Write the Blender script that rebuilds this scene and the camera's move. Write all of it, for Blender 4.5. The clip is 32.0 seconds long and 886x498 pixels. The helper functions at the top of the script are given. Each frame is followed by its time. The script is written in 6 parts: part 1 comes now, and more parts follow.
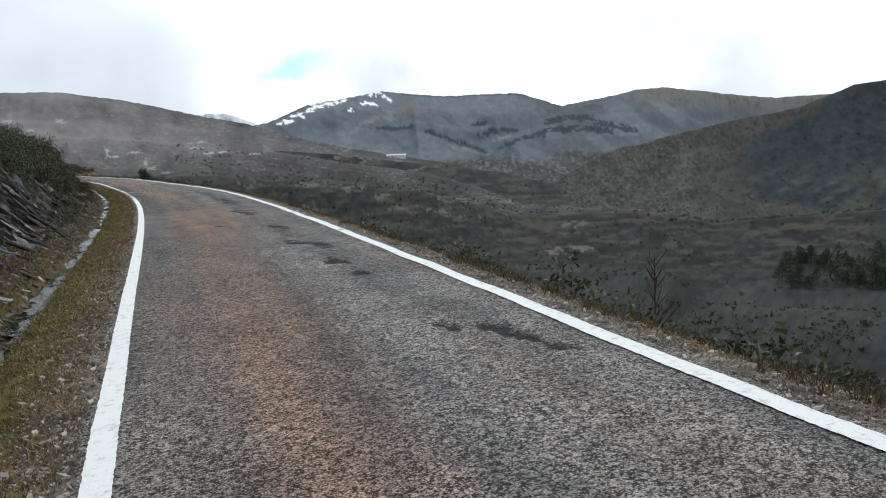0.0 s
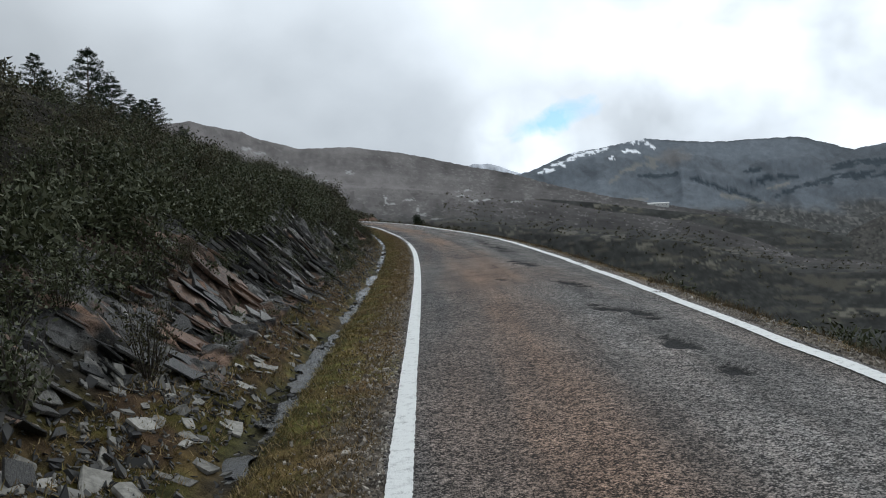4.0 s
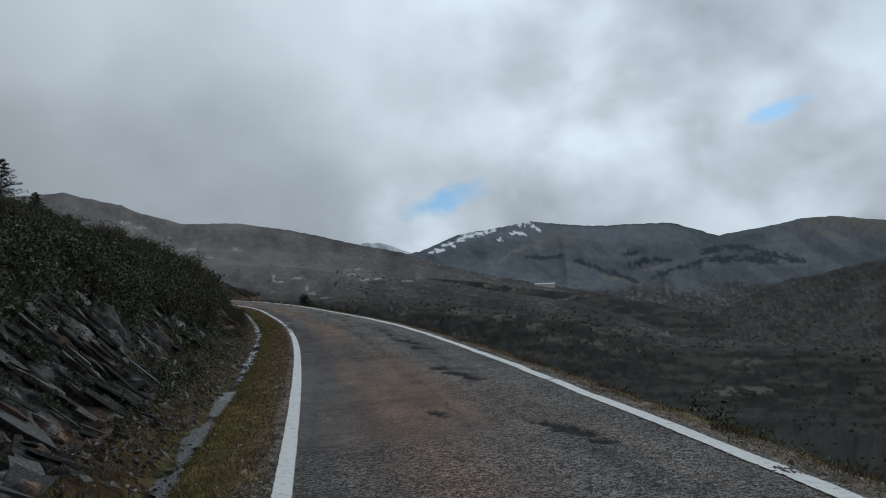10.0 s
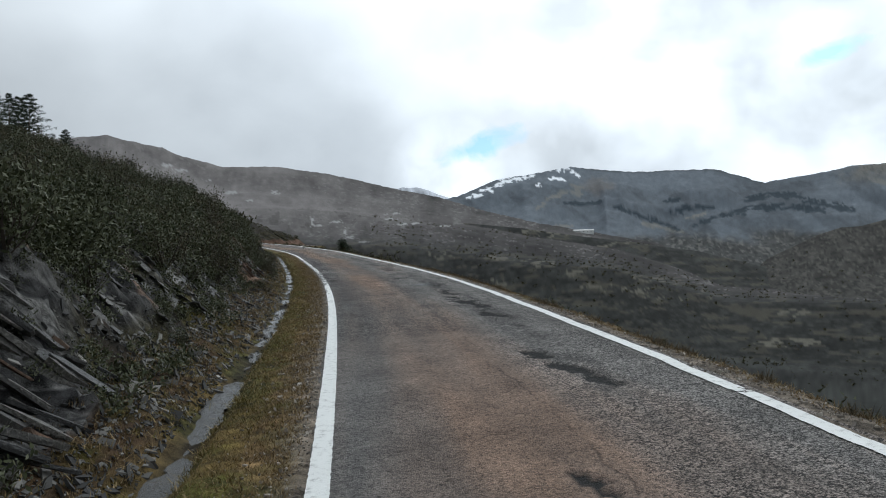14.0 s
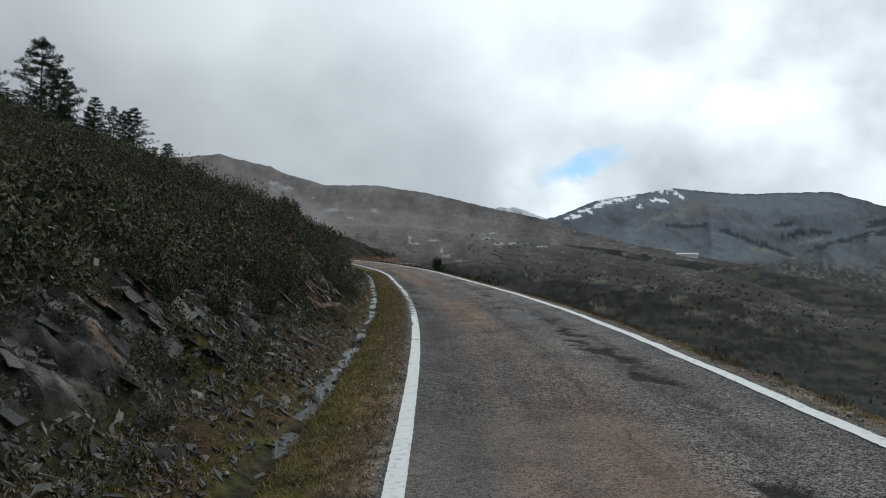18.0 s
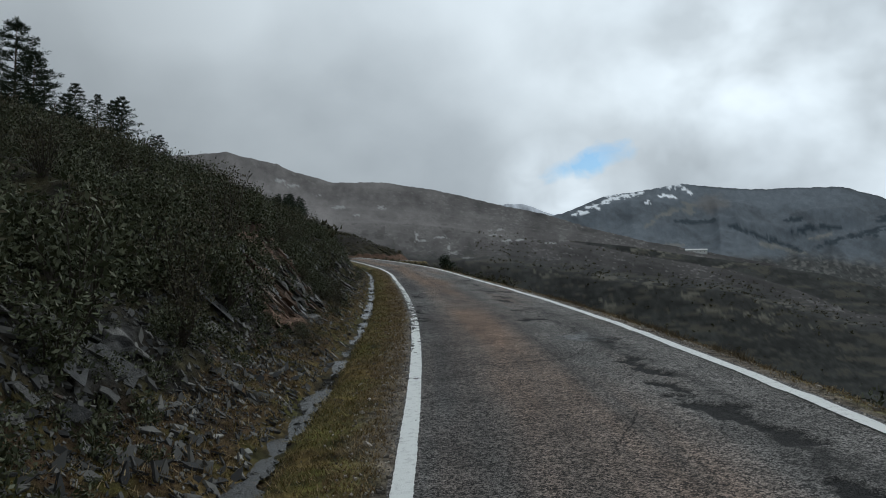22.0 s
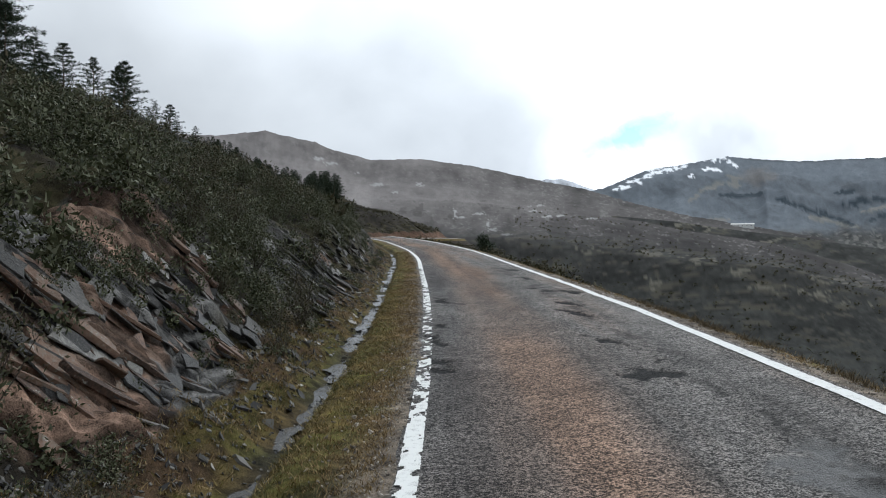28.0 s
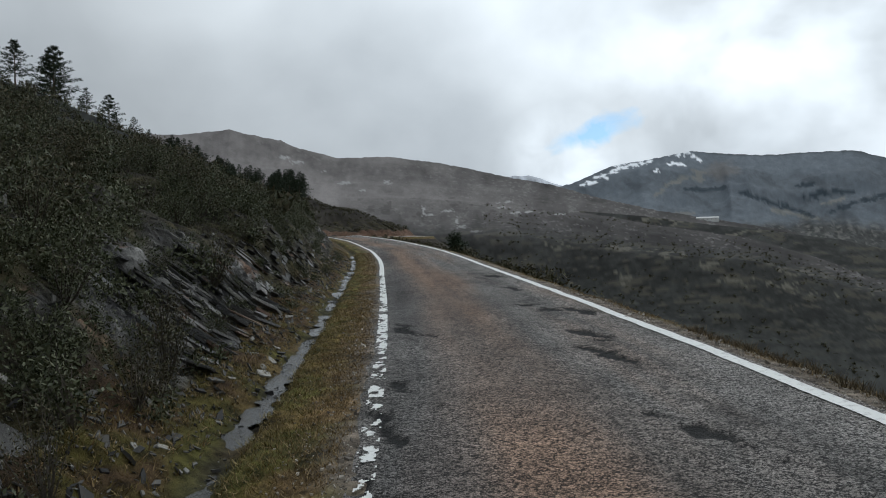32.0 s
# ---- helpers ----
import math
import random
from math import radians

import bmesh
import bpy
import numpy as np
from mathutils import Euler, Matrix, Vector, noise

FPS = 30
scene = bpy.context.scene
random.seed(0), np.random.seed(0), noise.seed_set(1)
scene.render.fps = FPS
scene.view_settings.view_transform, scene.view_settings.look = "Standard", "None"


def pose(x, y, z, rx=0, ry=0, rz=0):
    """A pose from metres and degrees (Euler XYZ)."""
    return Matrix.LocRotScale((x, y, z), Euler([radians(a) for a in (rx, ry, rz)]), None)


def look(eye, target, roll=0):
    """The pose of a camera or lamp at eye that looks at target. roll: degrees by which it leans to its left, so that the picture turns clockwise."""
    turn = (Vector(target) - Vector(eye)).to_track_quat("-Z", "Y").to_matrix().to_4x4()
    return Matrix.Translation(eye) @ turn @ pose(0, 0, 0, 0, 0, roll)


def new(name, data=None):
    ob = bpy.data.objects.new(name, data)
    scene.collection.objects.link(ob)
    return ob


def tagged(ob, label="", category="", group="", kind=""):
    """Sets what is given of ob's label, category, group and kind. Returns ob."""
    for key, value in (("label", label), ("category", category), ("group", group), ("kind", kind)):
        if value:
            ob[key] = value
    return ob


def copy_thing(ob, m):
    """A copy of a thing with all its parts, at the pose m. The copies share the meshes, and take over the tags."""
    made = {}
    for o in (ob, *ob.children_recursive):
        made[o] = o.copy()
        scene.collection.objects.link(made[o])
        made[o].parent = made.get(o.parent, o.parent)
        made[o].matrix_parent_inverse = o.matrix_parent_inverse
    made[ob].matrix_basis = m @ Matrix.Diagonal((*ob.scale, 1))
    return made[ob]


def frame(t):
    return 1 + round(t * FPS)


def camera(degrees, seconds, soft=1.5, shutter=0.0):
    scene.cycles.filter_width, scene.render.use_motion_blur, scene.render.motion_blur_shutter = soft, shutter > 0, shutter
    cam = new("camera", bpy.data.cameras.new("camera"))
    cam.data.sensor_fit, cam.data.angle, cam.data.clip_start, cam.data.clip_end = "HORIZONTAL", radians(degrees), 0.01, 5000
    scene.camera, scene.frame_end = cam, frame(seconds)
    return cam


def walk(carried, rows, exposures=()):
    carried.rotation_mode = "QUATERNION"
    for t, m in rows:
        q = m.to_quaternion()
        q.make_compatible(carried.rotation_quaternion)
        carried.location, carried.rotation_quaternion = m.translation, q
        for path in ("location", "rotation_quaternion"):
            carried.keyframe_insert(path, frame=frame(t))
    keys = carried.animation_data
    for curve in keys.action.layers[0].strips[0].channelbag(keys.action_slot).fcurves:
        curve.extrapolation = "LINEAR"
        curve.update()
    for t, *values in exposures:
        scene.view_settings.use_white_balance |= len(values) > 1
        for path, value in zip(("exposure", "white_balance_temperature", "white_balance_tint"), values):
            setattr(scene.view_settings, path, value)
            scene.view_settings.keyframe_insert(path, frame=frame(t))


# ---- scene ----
cam = camera(63.0, 32.0, 1.0)
PATH = [
    (0, 0.001, 0.000, 1.673, 84.01, 3.00, -23.00),
    (0.5, -0.014, 0.354, 1.678, 85.13, 1.99, -18.55),
    (1, -0.047, 0.711, 1.680, 85.71, 2.38, -14.43),
    (1.5, -0.038, 1.060, 1.684, 87.23, 1.51, -9.39),
    (2, -0.063, 1.414, 1.670, 87.03, 0.33, -5.67),
    (2.5, -0.088, 1.787, 1.708, 88.69, 4.52, -5.10),
    (3, -0.086, 2.162, 1.725, 89.23, 1.25, -2.16),
    (3.5, -0.157, 2.597, 1.702, 89.00, 2.47, -3.10),
    (5.5, -0.142, 4.594, 1.811, 88.09, -0.24, -1.70),
    (6, -0.148, 5.127, 1.814, 89.55, -1.06, -4.34),
    (6.5, -0.114, 5.654, 1.823, 90.17, 0.99, -4.94),
    (7, -0.078, 6.168, 1.844, 89.74, 0.20, -5.24),
    (7.5, -0.091, 6.680, 1.893, 90.51, 2.26, -9.11),
    (8, -0.074, 7.226, 1.918, 90.50, 1.51, -7.01),
    (8.5, -0.043, 7.761, 1.925, 89.38, 1.20, -8.41),
    (9, 0.010, 8.290, 1.933, 92.92, 1.54, -9.50),
    (9.5, 0.054, 8.823, 1.955, 93.55, -0.58, -11.10),
    (10, 0.084, 9.366, 1.993, 94.65, 1.93, -11.44),
    (10.5, 0.107, 9.926, 2.032, 92.94, 0.17, -9.80),
    (11, 0.090, 10.483, 2.062, 91.34, 0.33, -11.54),
    (11.5, 0.106, 11.035, 2.034, 91.24, 1.59, -11.20),
    (12, 0.097, 11.602, 2.028, 90.56, 0.16, -9.46),
    (12.5, 0.105, 12.177, 2.059, 92.17, 1.47, -11.14),
    (13, 0.142, 12.752, 2.105, 90.50, 0.69, -8.79),
    (13.5, 0.153, 13.325, 2.139, 89.93, 2.47, -11.68),
    (14, 0.158, 13.887, 2.188, 90.38, 1.18, -8.53),
    (14.5, 0.159, 14.429, 2.217, 90.98, 0.00, -8.26),
    (15, 0.179, 14.941, 2.205, 92.12, 0.13, -4.90),
    (15.5, 0.193, 15.464, 2.216, 92.67, 0.02, -4.22),
    (17.5, 0.340, 17.711, 2.310, 90.57, -0.09, -0.07),
    (18, 0.335, 18.284, 2.318, 92.00, -0.24, -0.95),
    (18.5, 0.318, 18.859, 2.309, 94.83, 0.39, -2.12),
    (19, 0.289, 19.449, 2.315, 94.68, 0.05, -0.44),
    (19.5, 0.260, 20.050, 2.353, 91.26, 1.74, -2.51),
    (20, 0.279, 20.631, 2.401, 92.46, -0.77, -2.10),
    (20.5, 0.253, 21.230, 2.425, 90.89, 0.63, -2.24),
    (21, 0.272, 21.828, 2.429, 88.46, -0.34, -0.49),
    (21.5, 0.293, 22.407, 2.425, 92.54, -0.56, -1.19),
    (22, 0.343, 22.990, 2.429, 91.76, -0.00, -0.38),
    (22.5, 0.398, 23.575, 2.449, 92.60, -1.59, -2.35),
    (23, 0.400, 24.218, 2.473, 90.02, 0.48, -1.98),
    (23.5, 0.413, 24.866, 2.528, 92.92, -0.97, 1.05),
    (24, 0.411, 25.507, 2.584, 93.25, 0.67, -0.70),
    (24.5, 0.422, 26.128, 2.606, 92.38, -0.87, -0.43),
    (25, 0.416, 26.753, 2.614, 90.05, -0.43, -1.42),
    (25.5, 0.424, 27.404, 2.639, 88.37, 0.89, 0.24),
    (27.5, 0.445, 30.082, 2.760, 85.94, 0.73, 0.18),
    (28, 0.456, 30.728, 2.788, 89.92, 0.38, 2.72),
    (28.5, 0.437, 31.346, 2.797, 89.10, 1.55, -0.80),
    (29, 0.414, 31.941, 2.799, 88.50, 1.64, -1.95),
    (29.5, 0.404, 32.517, 2.778, 88.40, -0.04, -2.70),
    (30, 0.430, 33.099, 2.809, 89.24, 1.01, -2.23),
    (30.5, 0.436, 33.684, 2.840, 89.62, -1.04, -0.07),
    (31, 0.411, 34.304, 2.876, 87.97, 1.75, 0.21),
    (31.5, 0.398, 34.953, 2.918, 90.80, -0.04, 0.96),
    (32, 0.352, 35.601, 2.922, 89.69, 1.29, 0.27),
]
EXPOSURES = [(0.0, 0.15, 6080, 7), (1.0, 0.15, 6150, 8), (2.0, -0.20, 6100, 7), (3.0, -0.28, 6000, 6), (6.0, -0.20, 6100, 6), (7.0, -0.25, 6050, 6), (8.0, -0.38, 5950, 5), (9.0, -0.33, 5980, 5), (10.0, -1.00, 5800, 4), (11.0, -0.95, 5950, 5),
             (12.0, -0.85, 5900, 5), (13.0, -0.55, 6000, 5), (14.0, -0.22, 6000, 5), (15.0, -0.65, 5950, 5), (17.5, -0.50, 6000, 4), (18.0, -0.45, 6050, 4), (19.0, -0.90, 5850, 3), (20.0, -0.50, 6050, 5), (21.0, -0.45, 6050, 4), (22.0, -0.75, 5950, 3),
             (23.0, -0.30, 6050, 5), (24.0, -1.08, 5850, 4), (25.0, -0.70, 5950, 4), (25.6, -0.60, 6000, 4), (27.3, 0.10, 6050, 7), (28.0, 0.10, 6050, 7), (29.0, -0.28, 5980, 5), (30.0, -0.22, 6000, 5), (31.0, -0.15, 5980, 5), (32.0, -0.45, 6050, 5)]
walk(cam, [(t, pose(x, y, z, rx, ry, rz)) for t, x, y, z, rx, ry, rz in PATH], EXPOSURES)

# ---- sky and sun ----
SUN_AZ, SUN_EL = 38.0, 36.0          # degrees to the right of +y, and up


def node(tree, kind, **values):
    n = tree.nodes.new(kind)
    for key, value in values.items():
        if key in n.inputs:
            n.inputs[key].default_value = value
    return n


def sky():
    world = bpy.data.worlds.new("world")
    scene.world = world
    world.use_nodes = True
    t = world.node_tree
    t.nodes.clear()
    L = t.links.new
    co = t.nodes.new("ShaderNodeTexCoord")
    air = t.nodes.new("ShaderNodeTexSky")
    air.sky_type, air.sun_disc = "NISHITA", False
    air.sun_elevation, air.sun_rotation = radians(SUN_EL), radians(SUN_AZ)
    blue = t.nodes.new("ShaderNodeMix")
    blue.data_type, blue.blend_type = "RGBA", "MULTIPLY"
    blue.inputs[0].default_value = 1.0
    blue.inputs[7].default_value = (0.055, 0.092, 0.128, 1)
    L(air.outputs[0], blue.inputs[6])
    # cloud sheet: flattened towards the horizon
    stretch = t.nodes.new("ShaderNodeMapping")
    stretch.inputs["Scale"].default_value = (1.0, 1.0, 1.25)
    stretch.inputs["Location"].default_value = (0.3, 0.1, 0.0)
    L(co.outputs["Generated"], stretch.inputs[0])
    big = node(t, "ShaderNodeTexNoise", Scale=1.7, Detail=4.0, Roughness=0.45, Distortion=0.2)
    fine = node(t, "ShaderNodeTexNoise", Scale=4.6, Detail=6.0, Roughness=0.5, Distortion=0.15)
    L(stretch.outputs[0], big.inputs["Vector"])
    L(stretch.outputs[0], fine.inputs["Vector"])
    add = t.nodes.new("ShaderNodeMath")
    add.operation = "MULTIPLY_ADD"
    add.inputs[1].default_value = 0.3
    L(fine.outputs[0], add.inputs[0])
    L(big.outputs[0], add.inputs[2])
    tone = t.nodes.new("ShaderNodeValToRGB")
    e = tone.color_ramp.elements
    e[0].position, e[0].color = 0.49, (0.52, 0.54, 0.57, 1)
    e[1].position, e[1].color = 0.84, (0.99, 1.01, 1.04, 1)
    mid = e.new(0.66)
    mid.color = (0.75, 0.77, 0.80, 1)
    L(add.outputs[0], tone.inputs[0])
    # brighter cloud towards the hidden sun
    to_sun = Vector((math.sin(radians(SUN_AZ)) * math.cos(radians(SUN_EL)), math.cos(radians(SUN_AZ)) * math.cos(radians(SUN_EL)), math.sin(radians(SUN_EL))))
    dot = t.nodes.new("ShaderNodeVectorMath")
    dot.operation = "DOT_PRODUCT"
    dot.inputs[1].default_value = to_sun
    L(co.outputs["Generated"], dot.inputs[0])
    glow = node(t, "ShaderNodeMapRange")
    for k, v in zip((1, 2, 3, 4), (0.5, 1.0, 0.68, 1.58)):
        glow.inputs[k].default_value = v
    L(dot.outputs["Value"], glow.inputs[0])
    lit = t.nodes.new("ShaderNodeVectorMath")
    lit.operation = "SCALE"
    L(tone.outputs[0], lit.inputs[0])
    L(glow.outputs[0], lit.inputs["Scale"])
    # an overcast sky is brighter overhead than at the horizon
    up = t.nodes.new("ShaderNodeSeparateXYZ")
    L(co.outputs["Generated"], up.inputs[0])
    dome = node(t, "ShaderNodeMapRange")
    for k, v in zip((1, 2, 3, 4), (0.3, 0.95, 0.98, 1.35)):
        dome.inputs[k].default_value = v
    L(up.outputs[2], dome.inputs[0])
    over = t.nodes.new("ShaderNodeVectorMath")
    over.operation = "SCALE"
    L(lit.outputs[0], over.inputs[0])
    L(dome.outputs[0], over.inputs["Scale"])
    lit = over
    # heaped cloud low in the north-east
    heap = node(t, "ShaderNodeTexNoise", Scale=7.0, Detail=4.0, Roughness=0.45, Distortion=0.15)
    L(stretch.outputs[0], heap.inputs["Vector"])
    puff = node(t, "ShaderNodeMapRange")
    for k, v in zip((1, 2, 3, 4), (0.38, 0.62, 0.78, 1.26)):
        puff.inputs[k].default_value = v
    L(heap.outputs[0], puff.inputs[0])
    near = t.nodes.new("ShaderNodeVectorMath")
    near.operation = "DOT_PRODUCT"
    near.inputs[1].default_value = Vector((math.sin(radians(33)), math.cos(radians(33)), 0.16)).normalized()
    L(co.outputs["Generated"], near.inputs[0])
    share = node(t, "ShaderNodeMapRange")
    for k, v in zip((1, 2, 3, 4), (math.cos(radians(30)), math.cos(radians(8)), 0.0, 0.9)):
        share.inputs[k].default_value = v
    L(near.outputs["Value"], share.inputs[0])
    amount = t.nodes.new("ShaderNodeMix")
    amount.inputs[2].default_value = 1.0
    L(share.outputs[0], amount.inputs[0])
    L(puff.outputs[0], amount.inputs[3])
    heaped = t.nodes.new("ShaderNodeVectorMath")
    heaped.operation = "SCALE"
    L(lit.outputs[0], heaped.inputs[0])
    L(amount.outputs[0], heaped.inputs["Scale"])
    lit = heaped
    # a white heap of cloud behind the saddle
    bank = t.nodes.new("ShaderNodeVectorMath")
    bank.operation = "DOT_PRODUCT"
    bank.inputs[1].default_value = Vector((math.sin(radians(9.3)), math.cos(radians(9.3)), math.tan(radians(5.6)))).normalized()
    L(co.outputs["Generated"], bank.inputs[0])
    billow = node(t, "ShaderNodeTexNoise", Scale=26.0, Detail=5.0, Roughness=0.55, Distortion=0.4)
    L(co.outputs["Generated"], billow.inputs["Vector"])
    soft = node(t, "ShaderNodeMapRange")
    for k, v in zip((1, 2, 3, 4), (math.cos(radians(5.5)), 1.0, 0.0, 0.62)):
        soft.inputs[k].default_value = v
    L(bank.outputs["Value"], soft.inputs[0])
    lump = t.nodes.new("ShaderNodeMath")
    lump.operation = "MULTIPLY"
    L(soft.outputs[0], lump.inputs[0])
    L(billow.outputs[0], lump.inputs[1])
    lift = t.nodes.new("ShaderNodeMath")
    lift.operation = "ADD"
    lift.inputs[1].default_value = 1.0
    L(lump.outputs[0], lift.inputs[0])
    raised = t.nodes.new("ShaderNodeVectorMath")
    raised.operation = "SCALE"
    L(lit.outputs[0], raised.inputs[0])
    L(lift.outputs[0], raised.inputs["Scale"])
    lit = raised
    # gaps in the cloud, through which the blue shows
    gap = None
    for az, el, wide, high in ((10.8, 8.1, 4.4, 1.25), (37.0, 13.3, 2.9, 0.8)):
        c = Vector((math.sin(radians(az)) * math.cos(radians(el)), math.cos(radians(az)) * math.cos(radians(el)), math.sin(radians(el))))
        side = Vector((math.cos(radians(az)), -math.sin(radians(az)), 0.26)).normalized()
        rise = side.cross(c)
        place = []
        for axis, half in ((side, wide), (rise, high)):
            d = t.nodes.new("ShaderNodeVectorMath")
            d.operation = "DOT_PRODUCT"
            d.inputs[1].default_value = axis / math.sin(radians(half))
            L(co.outputs["Generated"], d.inputs[0])
            off = t.nodes.new("ShaderNodeMath")
            off.operation = "SUBTRACT"
            off.inputs[1].default_value = c.dot(axis) / math.sin(radians(half))
            L(d.outputs["Value"], off.inputs[0])
            place.append(off)
        both = t.nodes.new("ShaderNodeCombineXYZ")
        L(place[0].outputs[0], both.inputs[0])
        L(place[1].outputs[0], both.inputs[1])
        length = t.nodes.new("ShaderNodeVectorMath")
        length.operation = "LENGTH"
        L(both.outputs[0], length.inputs[0])
        hole = node(t, "ShaderNodeMapRange")
        for k, v in zip((1, 2, 3, 4), (0.0, 1.6, 0.8, 0.0)):
            hole.inputs[k].default_value = v
        L(length.outputs["Value"], hole.inputs[0])
        if gap is None:
            gap = hole
        else:
            m = t.nodes.new("ShaderNodeMath")
            m.operation = "MAXIMUM"
            L(gap.outputs[0], m.inputs[0])
            L(hole.outputs[0], m.inputs[1])
            gap = m
    torn = node(t, "ShaderNodeTexNoise", Scale=16.0, Detail=7.0, Roughness=0.6, Distortion=0.6)
    L(stretch.outputs[0], torn.inputs["Vector"])
    sharp = t.nodes.new("ShaderNodeMath")
    sharp.operation = "ADD"
    L(gap.outputs[0], sharp.inputs[0])
    L(torn.outputs[0], sharp.inputs[1])
    cut = node(t, "ShaderNodeMapRange")
    for k, v in zip((1, 2, 3, 4), (0.82, 1.14, 0.0, 0.75)):
        cut.inputs[k].default_value = v
    L(sharp.outputs[0], cut.inputs[0])
    mix = t.nodes.new("ShaderNodeMix")
    mix.data_type = "RGBA"
    L(cut.outputs[0], mix.inputs[0])
    L(lit.outputs[0], mix.inputs[6])
    L(blue.outputs[2], mix.inputs[7])
    back = node(t, "ShaderNodeBackground", Strength=1.15)
    L(mix.outputs[2], back.inputs[0])
    out = t.nodes.new("ShaderNodeOutputWorld")
    L(back.outputs[0], out.inputs[0])


sky()
sun = new("sun", bpy.data.lights.new("sun", "SUN"))
sun.data.energy, sun.data.angle, sun.data.color = 0.9, radians(12), (1.0, 0.96, 0.9)
sun.matrix_world = look((0, 0, 0), (-math.sin(radians(SUN_AZ)), -math.cos(radians(SUN_AZ)), -math.tan(radians(SUN_EL))))


# ---- materials ----
def material(name, low, high, scale=3.0, rough=0.9, bump=0.3, fine=40.0, attribute="", spec=0.3, span=(0.62, 1.18), mapped=""):
    """Two tones mixed by a coarse and a fine noise; a colour attribute of the mesh may tint it."""
    m = bpy.data.materials.new(name)
    m.use_nodes = True
    t = m.node_tree
    b = t.nodes["Principled BSDF"]
    b.inputs["Roughness"].default_value = rough
    b.inputs["Specular IOR Level"].default_value = spec
    L = t.links.new
    co = t.nodes.new("ShaderNodeTexCoord")
    n1 = node(t, "ShaderNodeTexNoise", Scale=scale, Detail=6.0, Roughness=0.6)
    n2 = node(t, "ShaderNodeTexNoise", Scale=fine, Detail=5.0, Roughness=0.65)
    place = co.outputs["Object"]
    if mapped:
        by = t.nodes.new("ShaderNodeAttribute")
        by.attribute_name = mapped
        place = by.outputs["Vector"]
    L(place, n1.inputs["Vector"])
    L(place, n2.inputs["Vector"])
    s = t.nodes.new("ShaderNodeMath")
    s.operation = "MULTIPLY_ADD"
    s.inputs[1].default_value = 0.8
    L(n2.outputs[0], s.inputs[0])
    L(n1.outputs[0], s.inputs[2])
    r = node(t, "ShaderNodeMapRange")
    for k, v in zip((1, 2, 3, 4), (*span, 0.0, 1.0)):
        r.inputs[k].default_value = v
    L(s.outputs[0], r.inputs[0])
    mix = t.nodes.new("ShaderNodeMix")
    mix.data_type = "RGBA"
    mix.inputs[6].default_value, mix.inputs[7].default_value = (*low, 1), (*high, 1)
    L(r.outputs[0], mix.inputs[0])
    colour = mix.outputs[2]
    if attribute:
        a = t.nodes.new("ShaderNodeAttribute")
        a.attribute_name = attribute
        mul = t.nodes.new("ShaderNodeMix")
        mul.data_type, mul.blend_type = "RGBA", "MULTIPLY"
        mul.inputs[0].default_value = 1.0
        L(colour, mul.inputs[6])
        L(a.outputs["Color"], mul.inputs[7])
        colour = mul.outputs[2]
    L(colour, b.inputs["Base Color"])
    if bump:
        bp = node(t, "ShaderNodeBump", Strength=bump, Distance=0.02)
        L(s.outputs[0], bp.inputs["Height"])
        L(bp.outputs[0], b.inputs["Normal"])
    return m


M_LAND = material("heath_and_rock", (0.84, 0.84, 0.84), (1.16, 1.16, 1.16), 0.3, 0.95, 0.0, 0.55, "tint", 0.04, (0.6, 1.2), "polar")
M_GROUND = material("roadside_earth", (0.18, 0.18, 0.18), (1.95, 1.95, 1.95), 7.0, 0.95, 1.0, 85.0, "tint", 0.12, (0.68, 1.14))


